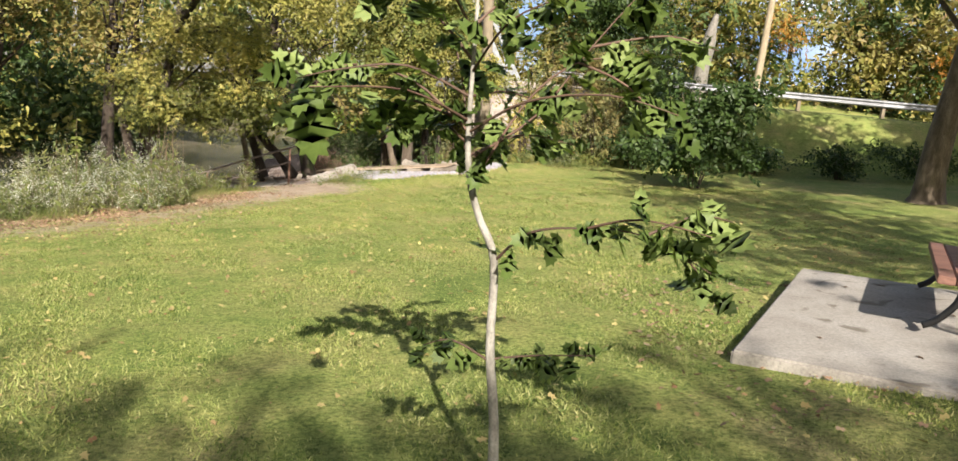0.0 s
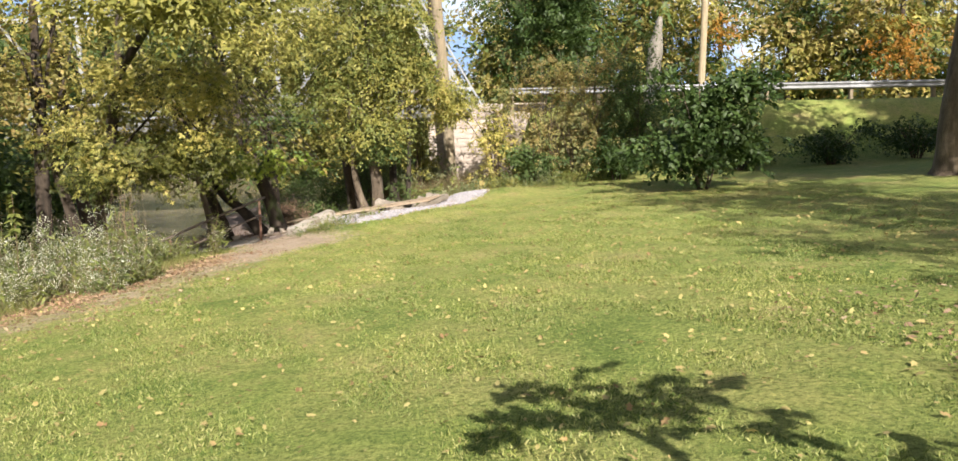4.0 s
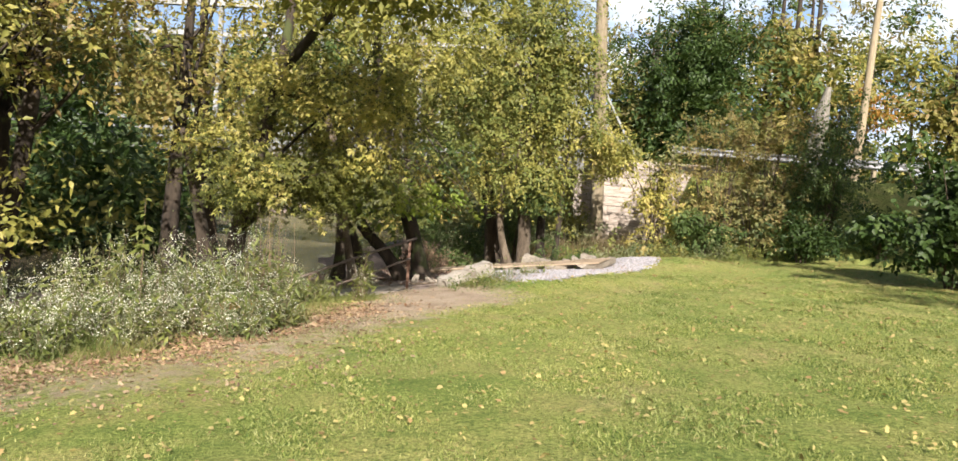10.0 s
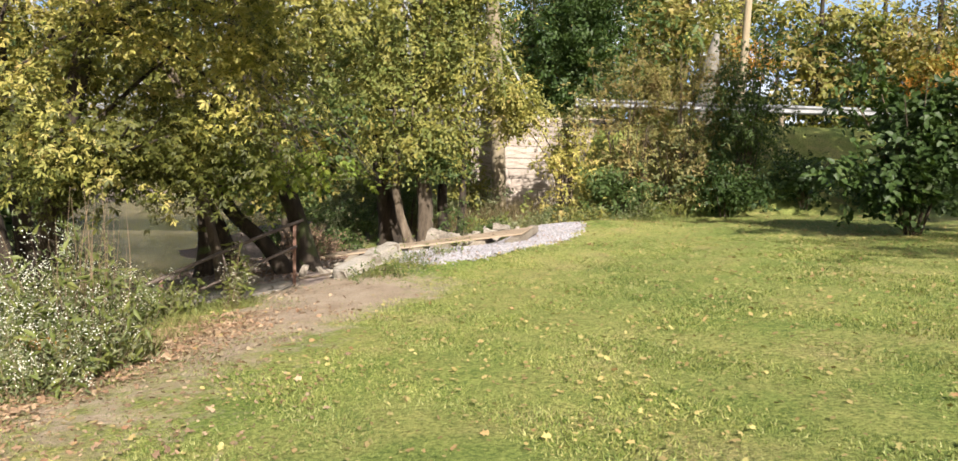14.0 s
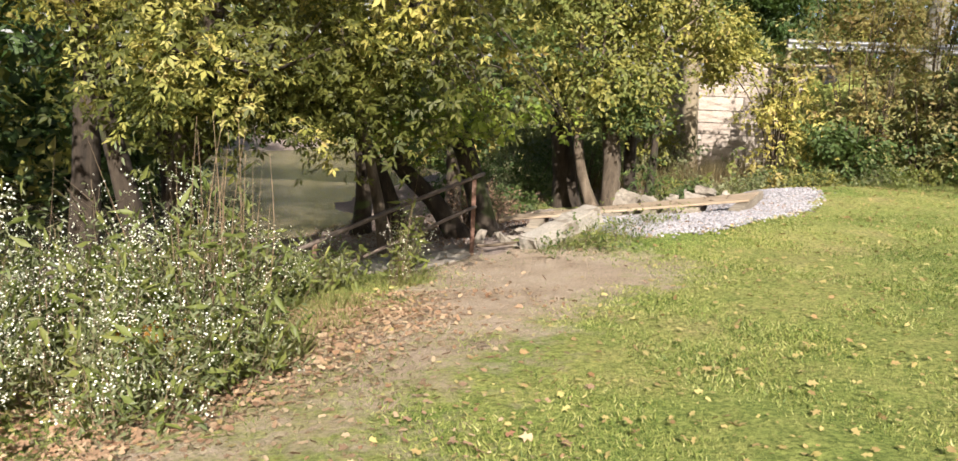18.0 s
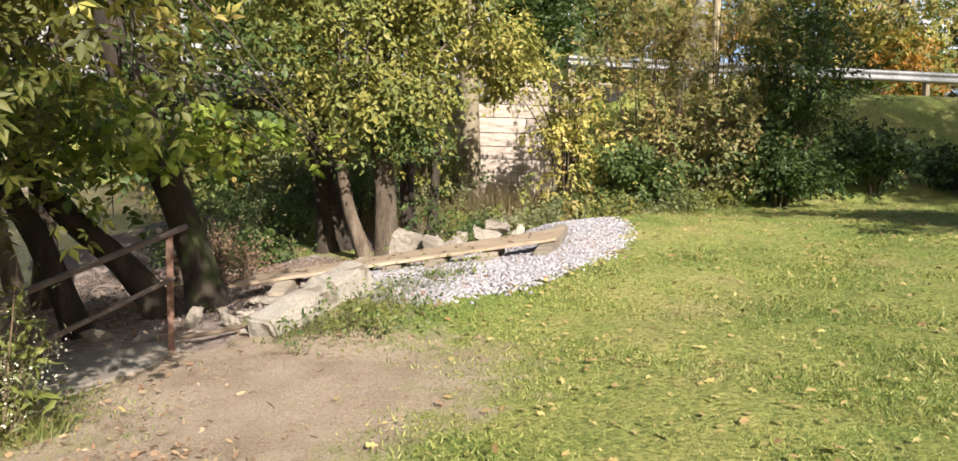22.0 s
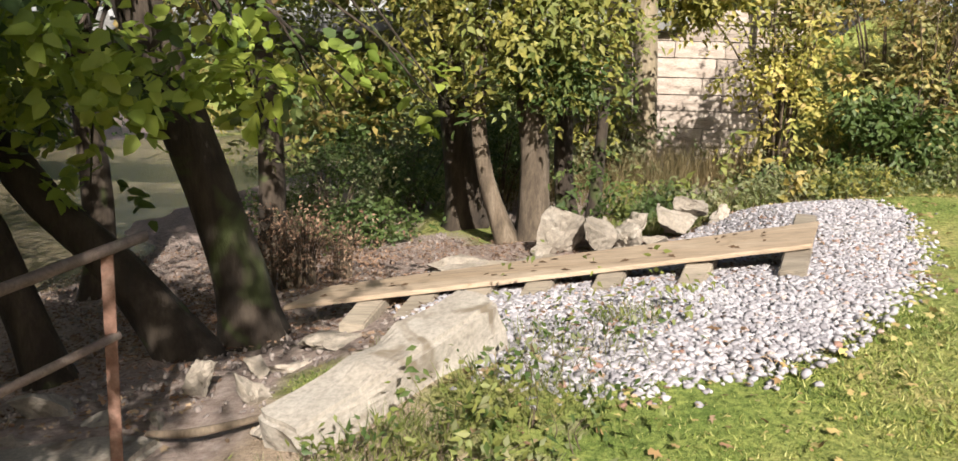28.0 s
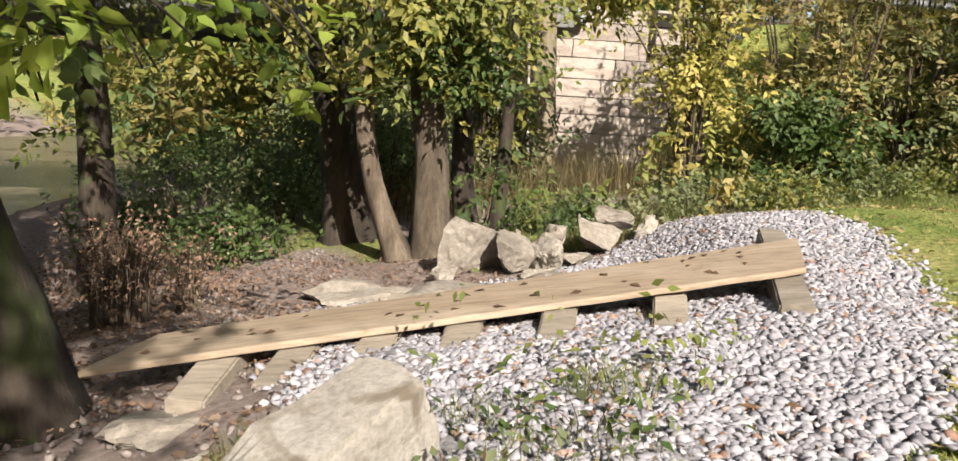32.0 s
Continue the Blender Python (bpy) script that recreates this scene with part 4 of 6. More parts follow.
log = thing("fallen_branch", -6.1, 24.95, gp(-6.1, 24.95), "short reddish-brown fallen branch among rocks by the handrail", "branch")
tubes("stick", [([(-6.5, 24.85, gp(-6.5, 24.85) + 0.08), (-6.2, 24.8, gp(-6.2, 24.8) + 0.09), (-5.85, 24.95, gp(-5.85, 24.95) + 0.06)], [0.018, 0.026, 0.014], {"seg": 8, "rough": 0.25})], M["bark_light"], log)
for i, (x, y, h) in enumerate([(-1.3, 32.2, 1.15), (-0.8, 32.6, 0.8), (-1.9, 32.4, 0.7), (0.1, 32.5, 0.75), (-2.75, 31.9, 1.0), (-0.4, 32.0, 0.5)]):
    z = gp(x, y)
    w = thing("tall_weed", x, y, z, "bright yellow-green tall weed behind the boulders", "weed", "tall weeds")
    tubes("stalk", [([(x, y, z - 0.03), (x + 0.06, y, z + h * 0.5), (x + 0.2, y - 0.05, z + h)], [0.009, 0.007, 0.003], {"seg": 5})], M["drystem"], w)
    k = 34
    f = rng.uniform(0.15, 1.0, k)[:, None]
    pos = np.array([x, y, z]) + f * np.array([0.16, -0.03, h]) + rng.normal(size=(k, 3)) * np.array([0.05, 0.05, 0.02])
    al = rng.normal(size=(k, 3)) + np.array([0, 0, -0.4])
    for j in range(k):
        scatter("leaf", pos[j:j + 1], al[j:j + 1], unit(rng.normal(size=(1, 3)) * 0.5 + np.array([0, -0.5, 0.7])), rng.uniform(0.1, 0.22), "plain", M["leaf_golden" if i % 2 else "leaf_bright"], w)

# ---- trees ----


def tree(x, y, trunks, crowns, label, limbs=(), name="tree", group="", bark="bark_dark", category="tree", flare=0.5):
    """trunks, limbs: (points, radii); crowns: dicts for foliage()."""
    root = thing(name, x, y, gp(x, y), label, category, group)
    for i, (pts, rad) in enumerate(trunks):
        tubes("trunk", [(pts, rad, {"seg": 14, "rough": 0.16, "seed": x * 1.3 + i, "flare": flare})], M[bark], root)
    for pts, rad in limbs:
        tubes("limb", [(pts, rad, {"seg": 6, "rough": 0.1})], M[bark], root)
    for c in crowns:
        c = dict(c)
        foliage("crown", c.pop("blobs"), c.pop("n"), c.pop("size"), M[c.pop("mat")], root, **c)
    return root


def g0(x, y, *rest):
    return (x, y, gp(x, y) - 0.15)


def auto_limbs(start, blobs, n, r0=0.06, seed=1):
    """Limbs from points of a stem out into the crown."""
    r = random.Random(seed)
    out = []
    for i in range(n):
        s = Vector(start[i % len(start)])
        b = r.choice(blobs)
        e = Vector((b[0] + r.uniform(-0.7, 0.7) * b[3], b[1] + r.uniform(-0.7, 0.7) * b[4], b[2] + r.uniform(-0.5, 0.7) * b[5]))
        mid = s.lerp(e, 0.5) + Vector((r.uniform(-0.2, 0.2), r.uniform(-0.2, 0.2), 0.25))
        out.append(([tuple(s), tuple(mid), tuple(e)], [r0, r0 * 0.6, r0 * 0.2]))
    return out


# big leaning tree by the steps
bl = [(-8.2, 27.8, 6.2, 2.6, 2.4, 1.8), (-6.4, 28.2, 5.4, 2.2, 2.0, 1.6), (-9.6, 26.6, 5.0, 2.0, 2.0, 1.5), (-7.2, 26.6, 4.4, 2.0, 1.6, 1.0)]
tA = ([g0(-6.5, 26.85), (-6.64, 26.84, -0.30), (-6.84, 26.84, 0.29), (-7.17, 26.84, 1.24), (-7.45, 26.84, 2.02), (-8.05, 27.02, 4.25), (-8.24, 27.21, 6.58)], [0.21, 0.195, 0.185, 0.178, 0.17, 0.13, 0.05])
low = [(-6.2, 26.6, 1.15, 1.1, 0.7, 0.35), (-5.5, 27.2, 1.2, 0.7, 0.5, 0.35), (-7.5, 25.9, 0.95, 0.9, 0.6, 0.45), (-7.7, 26.2, 0.35, 0.5, 0.5, 0.4), (-8.6, 25.6, 1.3, 0.9, 0.8, 0.5), (-5.2, 26.7, 0.97, 0.4, 0.25, 0.12), (-5.9, 26.6, 0.92, 0.45, 0.25, 0.12), (-4.8, 26.8, 1.22, 0.3, 0.2, 0.14), (-6.4, 26.3, 0.8, 0.4, 0.3, 0.14), (-7.2, 25.3, 1.45, 0.9, 0.6, 0.35), (-6.5, 25.6, 1.7, 0.8, 0.5, 0.3), (-8.0, 25.6, 1.1, 0.7, 0.6, 0.4)]
tree(-6.6, 27.3, [tA], [
    dict(blobs=bl, n=9000, size=0.14, mat="leaf_yellowgreen", per=12, spread=0.22), dict(blobs=[(-7.6, 28.4, 3.4, 2.6, 1.0, 1.2), (-6.0, 29.0, 3.2, 1.8, 1.0, 1.0)], n=2600, size=0.13, mat="leaf_bright"),
    dict(blobs=low, n=2400, size=0.12, mat="leaf_lime", shape="broad", per=9, spread=0.17, gap=-0.1), dict(blobs=low, n=700, size=0.12, mat="leaf_green", shape="broad", per=9, spread=0.17, gap=-0.15),
    dict(blobs=[(-7.4, 26.9, 1.9, 1.2, 0.9, 0.6), (-6.2, 27.6, 2.3, 1.2, 0.8, 0.7)], n=600, size=0.1, mat="leaf_green", shape="broad", per=8)],
    "large dark-barked tree leaning towards the creek", auto_limbs([(-7.6, 27.6, 2.2), (-8.2, 27.8, 4.2), (-7.9, 27.7, 3.2)], bl + low, 26, 0.026, 3))
bl = [(-11.0, 28.0, 4.6, 2.4, 2.2, 1.5), (-10.0, 29.0, 5.4, 2.0, 2.0, 1.4)]
tree(-6.95, 27.0, [([g0(-6.83, 26.55), (-7.40, 26.56, -0.29), (-8.06, 26.56, 0.37), (-8.61, 26.56, 1.32), (-9.45, 26.84, 3.42)], [0.18, 0.15, 0.14, 0.13, 0.07])],
     [dict(blobs=bl, n=3000, size=0.13, mat="leaf_yellowgreen")], "mossy tree trunk leaning far over the creek", auto_limbs([(-9.6, 27.6, 2.5), (-10.2, 27.8, 3.5)], bl, 6, 0.05, 4))
bl = [(-9.8, 26.2, 4.2, 1.8, 1.8, 1.3)]
tree(-7.8, 26.2, [([g0(-7.75, 26.3), (-8.2, 26.35, 0.0), (-8.7, 26.4, 1.0), (-9.4, 26.4, 3.6)], [0.14, 0.125, 0.115, 0.06])],
     [dict(blobs=bl, n=1800, size=0.13, mat="leaf_green")], "slim dark trunk leaning over the creek bank", auto_limbs([(-9.2, 26.3, 2.8)], bl, 4, 0.04, 5))
bl = [(-8.9, 24.9, 3.4, 1.3, 1.3, 0.9)]
tree(-7.85, 25.0, [([g0(-7.85, 25.0), (-7.95, 25.0, -0.4), (-8.15, 25.0, 0.5), (-8.7, 25.0, 2.9)], [0.1, 0.085, 0.08, 0.05])],
     [dict(blobs=bl, n=2200, size=0.13, mat="leaf_yellowgreen")], "thin grey-barked tree beside the handrail", auto_limbs([(-8.5, 25, 2.4)], bl, 3, 0.03, 6), bark="bark_light")
bl = [(-8.4, 32.4, 4.6, 2.0, 2.0, 1.8), (-7.2, 32.8, 5.4, 1.8, 1.8, 1.4), (-8.0, 33.4, 3.0, 1.8, 1.0, 0.7), (-6.4, 33.8, 3.4, 1.3, 0.9, 0.8)]
tree(-7.75, 31.8, [([g0(-7.7, 31.8), (-7.7, 31.8, 0.4), (-7.85, 31.9, 1.8), (-8.1, 32, 4.4)], [0.2, 0.17, 0.15, 0.07])],
     [dict(blobs=bl, n=6500, size=0.14, mat="leaf_yellowgreen"), dict(blobs=[(-7.6, 31.2, 0.7, 0.9, 0.6, 0.5)], n=350, size=0.12, mat="leaf_bright", per=7)], "dark tree at the water's edge", auto_limbs([(-8, 32, 3.4)], bl, 5, 0.05, 7))

# the three trunks beside the boulders
bl = [(-4.1, 31.6, 2.5, 1.3, 1.0, 0.9), (-4.1, 31.9, 4.6, 1.9, 1.6, 1.7), (-4.2, 32.0, 6.8, 2.2, 1.8, 1.7), (-3.75, 31.4, 1.35, 0.6, 0.6, 0.55), (-5.0, 31.6, 1.9, 0.9, 0.8, 0.55), (-4.1, 31.3, 1.55, 0.9, 0.5, 0.4), (-3.0, 31.9, 3.7, 0.8, 0.8, 1.0), (-2.8, 31.8, 5.4, 0.9, 0.8, 1.5), (-3.4, 31.7, 2.1, 0.6, 0.6, 0.6), (-4.6, 31.2, 2.1, 1.5, 0.7, 0.6), (-2.2, 32.0, 4.0, 0.5, 0.5, 0.7)]
tree(-4.0, 31.9, [([g0(-3.99, 31.9), (-4.02, 31.9, 0.3), (-4.12, 31.9, 1.23), (-4.15, 32.0, 3.0), (-4.2, 32.0, 6.2)], [0.22, 0.2, 0.19, 0.15, 0.05])],
     [dict(blobs=bl, n=17000, size=0.14, mat="leaf_yellowgreen", spread=0.3, per=26, gap=-0.12, droop=1.0), dict(blobs=bl, n=14000, size=0.13, mat="leaf_bright", spread=0.3, per=20, droop=1.0), dict(blobs=bl[3:4] + [(-3.1, 31.9, 0.3, 0.3, 0.35, 0.9)], n=1800, size=0.11, mat="leaf_green")],
     "tree with a pale straight trunk beside the boulders", auto_limbs([(-4.12, 31.9, 1.4), (-4.15, 32.0, 2.7), (-4.17, 32.0, 4.2)], bl, 12, 0.06, 8), bark="bark_light")
tree(-4.4, 31.8, [([g0(-4.33, 31.8), (-4.69, 31.9, -0.03), (-4.82, 31.9, 0.74), (-4.81, 31.9, 1.72), (-4.95, 32.0, 4)], [0.15, 0.115, 0.105, 0.09, 0.04])],
     [dict(blobs=[(-4.9, 31.9, 3.2, 1.1, 0.9, 1.2), (-5.3, 31.7, 1.4, 0.7, 0.5, 0.45)], n=3600, size=0.12, mat="leaf_yellowgreen")], "slender crooked tree beside the pale trunk", bark="bark_light")
bl = [(-5.6, 33.8, 4.6, 2.0, 1.8, 1.9), (-6.4, 34.4, 2.5, 1.5, 0.8, 0.7), (-8.6, 34.6, 2.4, 1.6, 0.8, 0.8), (-4.6, 34.4, 2.7, 1.1, 0.7, 0.7)]
tree(-5.0, 33.6, [([g0(-4.95, 33.6), (-5.1, 33.6, 0.2), (-5.3, 33.7, 1.6), (-5.6, 33.8, 5)], [0.33, 0.28, 0.25, 0.1])],
     [dict(blobs=bl, n=7500, size=0.15, mat="leaf_bright")], "dark thick trunk behind the slender trees", auto_limbs([(-5.5, 33.8, 3)], bl, 5, 0.06, 9))
bl = [(-3.0, 33.2, 4.2, 1.5, 1.3, 1.6), (-1.6, 33.4, 3.1, 1.0, 0.7, 1.0, 2.4)]
tree(-3.3, 33.0, [([g0(-3.35, 33.0), (-3.5, 33, 0.4), (-3.4, 33.1, 3.6)], [0.17, 0.14, 0.05]), ([g0(-3.0, 33.1), (-2.9, 33.1, 0.6), (-2.8, 33.1, 3.4)], [0.1, 0.09, 0.04])],
     [dict(blobs=bl, n=4600, size=0.14, mat="leaf_yellowgreen"), dict(blobs=bl[1:], n=2600, size=0.14, mat="leaf_maple", gap=-0.3)], "pair of dark stems behind the boulders", auto_limbs([(-3.4, 33, 2.6)], bl, 4, 0.04, 10))

# yellow-leaved tree over the weeds
bl = [(-8.35, 20.8, 1.3, 1.15, 1.2, 0.6), (-7.5, 20.8, 1.4, 0.8, 1.0, 0.6), (-6.6, 20.9, 1.9, 0.7, 0.8, 0.5), (-6.6, 21.2, 3.1, 0.8, 0.9, 0.7), (-8.9, 21.4, 2.0, 1.5, 1.5, 0.9), (-6.9, 21.0, 1.25, 0.8, 0.9, 0.55), (-9.3, 21.0, 1.5, 0.8, 0.9, 0.5), (-7.9, 21.6, 2.9, 1.6, 1.5, 1.0)]
# unseen boughs and their limbs, added to shade the landing and leaning trunks
shade_boughs = [(-5.9, 18.2, 4.3, 1.3, 1.1, 0.5), (-6.4, 19.6, 4.9, 1.5, 1.4, 0.6), (-5.4, 18.8, 5.4, 1.5, 1.3, 0.6), (-7.6, 18.6, 4.4, 1.2, 1.0, 0.5)]
# paler leaves mostly above, darker mostly below, imitate lit top and shaded underside
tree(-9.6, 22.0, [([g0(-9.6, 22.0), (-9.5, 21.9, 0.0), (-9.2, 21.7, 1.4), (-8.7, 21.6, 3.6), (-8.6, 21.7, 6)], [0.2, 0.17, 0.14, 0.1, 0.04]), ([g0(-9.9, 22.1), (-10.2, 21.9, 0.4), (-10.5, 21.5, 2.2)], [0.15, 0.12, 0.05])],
     [dict(blobs=[b for b in bl if b[2] > 1.8] * 2 + [b for b in bl if b[0] < -8.2], n=9500, size=0.14, mat="leaf_maple", shape="trifoliate", per=36, spread=0.2, droop=0.6, gap=0.04, freq=1.0), dict(blobs=bl + [b for b in bl if b[2] < 1.8] * 3, n=9000, size=0.13, mat="leaf_maple_shade", shape="trifoliate", per=30, spread=0.25, droop=0.7, gap=0.0, freq=1.0), dict(blobs=shade_boughs, n=7000, size=0.17, mat="leaf_yellowgreen", spread=0.3, gap=-0.2)],
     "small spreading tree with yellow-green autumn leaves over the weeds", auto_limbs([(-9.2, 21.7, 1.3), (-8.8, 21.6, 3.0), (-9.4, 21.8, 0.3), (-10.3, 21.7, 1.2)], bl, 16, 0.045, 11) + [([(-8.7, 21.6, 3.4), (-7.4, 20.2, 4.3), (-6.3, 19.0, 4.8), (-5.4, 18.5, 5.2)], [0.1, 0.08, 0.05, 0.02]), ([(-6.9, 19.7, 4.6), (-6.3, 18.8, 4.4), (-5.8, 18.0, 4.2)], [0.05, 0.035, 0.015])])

# trees further along the bank
for i, (x, y, lean, h, rad, mat) in enumerate([(-12.6, 19.0, -0.4, 10, 0.15, "leaf_yellowgreen"), (-13.3, 20.6, 0.9, 11, 0.16, "leaf_rusty"), (-11.6, 23.4, 0.3, 10, 0.18, "leaf_golden"), (-15.2, 23.0, 0.2, 12, 0.22, "leaf_green"), (-12.2, 27.0, -0.6, 11, 0.2, "leaf_maple"), (-14.0, 16.5, 0.3, 9, 0.14, "leaf_maple"), (-17.0, 19.0, 0.2, 12, 0.2, "leaf_yellowgreen"), (-16.6, 13.0, 0.1, 9, 0.15, "leaf_rusty"), (-9.6, 30.6, -0.2, 10, 0.18, "leaf_rusty")]):
    z = gp(x, y)
    bl = [(x + lean, y, z + h * 0.62, 2.3, 2.1, 2.2), (x + lean * 1.3 + 0.8, y - 0.4, z + h * 0.42, 1.8, 1.6, 1.2), (x - 1.2, y + 0.3, z + h * 0.5, 1.7, 1.6, 1.4), (x + lean, y, z + h * 0.85, 1.9, 1.9, 1.6)]
    if i in (4, 8):
        bl += [(x - 0.6, y + 1.6, 4.2, 2.2, 1.3, 1.2), (x - 2.4, y + 2.2, 4.6, 2.0, 1.3, 1.4), (x + 0.8, y + 1.8, 5.8, 2.0, 1.4, 1.3), (x - 1.0, y + 2.2, 2.9, 1.8, 0.9, 0.6)]
    if i in (0, 5, 7):
        bl += [(x + 0.6, y - 0.6, z + 1.9, 1.2, 1.0, 0.8), (x - 0.9, y - 0.3, z + 2.6, 1.2, 1.0, 0.8)]
    tree(x, y, [([(x, y, z - 0.2), (x + 0.05, y, z + 1.2), (x + lean * 0.5, y, z + h * 0.35), (x + lean, y, z + h * 0.85)], [rad * 1.2, rad, rad * 0.8, 0.04])],
         [dict(blobs=bl, n=5000 if i == 2 else 9500, size=0.15, mat=mat, spread=0.3, per=34, gap=0.0, freq=0.75)], "tall creekside tree with thinning autumn leaves", auto_limbs([(x + lean * 0.4, y, z + h * 0.3), (x + lean * 0.7, y, z + h * 0.55)], bl, 9, 0.06, 20 + i), group="creekside trees")

# large trunk on the lawn and its crown, then unseen trees added for shade
bl = [(11.5, 24.5, 8.5, 4.5, 4, 2.6), (13.5, 22, 10, 4, 4, 2.5), (10, 22, 11, 3.5, 3.5, 2.4), (8.0, 23, 10, 2.6, 2.6, 1.8)]
tree(11.9, 23.8, [([g0(11.9, 23.8), (11.95, 23.8, 2.2), (12.3, 23.9, 5), (12.6, 24, 10)], [0.4, 0.35, 0.31, 0.1])],
     [dict(blobs=bl, n=22000, size=0.22, mat="leaf_green", spread=0.3, gap=-0.2)], "tall tree with a stout grey-brown trunk on the lawn", auto_limbs([(12.3, 23.9, 5), (12.5, 24, 7.5)], bl, 9, 0.1, 31), bark="bark_light")
# trees out of view, placed so that their shadows fall on lawn and bank
for i, (x, y, h) in enumerate([(9.6, -0.8, 12.5), (9.8, 7.6, 12), (6.3, -12.9, 12.0), (2.2, -13.2, 11.7), (-2.0, -13.4, 12.2), (-6.0, -13.6, 12.4), (10.4, -12.6, 12.3), (17.5, 16.5, 12), (20, 17, 14), (25, 21, 14), (17.5, 12, 13), (14.8, 15.6, 12), (22, 24, 13)]):
    z = gp(x, y)
    bl = [(x, y, z + h * 0.65, 3.4, 3.2, 2.6), (x + 1.2, y + 1, z + h * 0.8, 2.6, 2.6, 2.0), (x - 1.4, y - 0.6, z + h * 0.75, 2.4, 2.4, 1.9)]
    tree(x, y, [([(x, y, z - 0.2), (x, y, z + 1.5), (x + 0.2, y, z + h * 0.5), (x + 0.3, y, z + h * 0.85)], [0.4, 0.33, 0.22, 0.06])],
         [dict(blobs=bl, n=4200 if i < 2 else 13000, size=0.27, mat="leaf_green", spread=0.4, gap=-0.05 if i < 2 else -0.3)], "broad unseen tree added to shade the lawn", auto_limbs([(x + 0.2, y, z + h * 0.45)], bl, 5, 0.1, 41 + i), group="shade trees")

# ---- shrubs ----


r7 = random.Random(77)


def shrub(x, y, h, r, mat, n, label, size=0.11, stems=7, seed=1, shape="plain", name="shrub", group="", wid=1.0, gap=-0.1, thick=0.028):
    z = gp(x, y)
    root = thing(name, x, y, z, label, "shrub", group)
    rr = random.Random(seed)
    sp = []
    for i in range(stems):
        a = rr.uniform(0, 6.28)
        k = rr.uniform(0.2, 0.8)
        sp.append(([(x + 0.12 * math.cos(a), y + 0.12 * math.sin(a), z - 0.05), (x + r * k * 0.45 * math.cos(a) * wid, y + r * k * 0.4 * math.sin(a), z + h * 0.45), (x + r * k * math.cos(a) * wid, y + r * k * math.sin(a), z + h * rr.uniform(0.75, 0.97))], [thick, thick * 0.64, thick * 0.22], {"seg": 5}))
    for q in sp:
        tubes("stem", [q], M["twig"], root)
    bl = [(x, y, z + h * 0.5, r * 0.7 * wid, r * 0.7, h * 0.4)]
    for i in range(16):
        a = rr.uniform(0, 6.28)
        q = rr.uniform(0.3, 1.0) * r
        f = rr.uniform(0.18, 0.98)
        q *= 1.05 - 0.45 * max(0.0, f - 0.45)
        bl.append((x + q * math.cos(a) * wid, y + q * math.sin(a), z + h * f, r * rr.uniform(0.18, 0.36), r * rr.uniform(0.18, 0.36), h * rr.uniform(0.06, 0.16)))
    foliage("foliage", bl, n, size, M[mat], root, shape, gap=gap, per=9, spread=0.2, freq=1.1)
    return root


shrub(5.8, 25.6, 3.5, 1.9, "leaf_dark", 7500, "large dark-green leafy shrub standing on the lawn", 0.15, 9, 2, "broad")
for i, (x, y, h, r, mat, n) in enumerate([(0.5, 34.7, 3.5, 1.0, "leaf_maple", 2800), (2.4, 34.8, 5.2, 1.6, "leaf_rusty", 5200), (4.2, 34.6, 5.6, 1.7, "leaf_rusty", 6000), (2.6, 33.8, 3.0, 1.3, "leaf_mixed", 2600), (3.6, 33.6, 3.0, 1.2, "leaf_mixed", 2600), (6.0, 33.9, 5.0, 1.8, "leaf_green", 7500), (5.0, 33.0, 2.0, 1.3, "leaf_dark", 4200), (7.6, 33.2, 1.7, 1.3, "leaf_dark", 3200), (1.9, 33.4, 1.7, 1.0, "leaf_green", 3000), (9.6, 32.6, 1.2, 1.2, "leaf_dark", 2600), (12.6, 31.6, 1.3, 1.3, "leaf_dark", 2600), (15.6, 31.2, 1.5, 1.6, "leaf_dark", 3000), (-2.0, 36.6, 1.5, 0.8, "leaf_weed", 1800)]):
    shrub(x, y, h, r, mat, n, {"leaf_maple": "shrub with yellow autumn leaves before the stone wall", "leaf_rusty": "tall thinning shrub with rusty autumn leaves", "leaf_yellowgreen": "yellow-green shrub at the lawn's edge", "leaf_green": "tall green shrub at the lawn's edge", "leaf_dark": "dark-green shrub at the foot of the road bank", "leaf_weed": "low grey-green shrub by the wall", "leaf_mixed": "shrub with mixed green, yellow and rusty leaves"}[mat], 0.13 if i < 6 else 0.14, 12, 50 + i, "trifoliate" if i in (1, 2) else "plain", group="shrubs along the road bank")

shrub(-2.55, 36.3, 4.4, 0.8, "leaf_yellowgreen", 4200, "tall yellow-green shrub at the end of the stone wall", 0.12, 9, 95, group="shrubs along the road bank", gap=-0.3)
spray = thing("shrub", 0.2, 35.0, gp(0.2, 35.0), "arching shrub with pale yellow leaves hanging before the stone wall", "shrub", "shrubs along the road bank")
arch = [(-0.7, 34.7, 3.1, 0.7, 0.5, 0.4), (0.5, 34.6, 2.7, 0.5, 0.5, 0.6), (-1.5, 34.9, 3.5, 0.6, 0.5, 0.4), (0.9, 34.5, 3.3, 0.7, 0.5, 0.6)]
for q in arch:
    tubes("stem", [([(0.5, 35.0, gp(0.5, 35.0) - 0.05), (0.4 + 0.3 * q[0], 34.9, 1.6), (q[0], q[1], q[2])], [0.028, 0.02, 0.007], {"seg": 5})], M["twig"], spray)
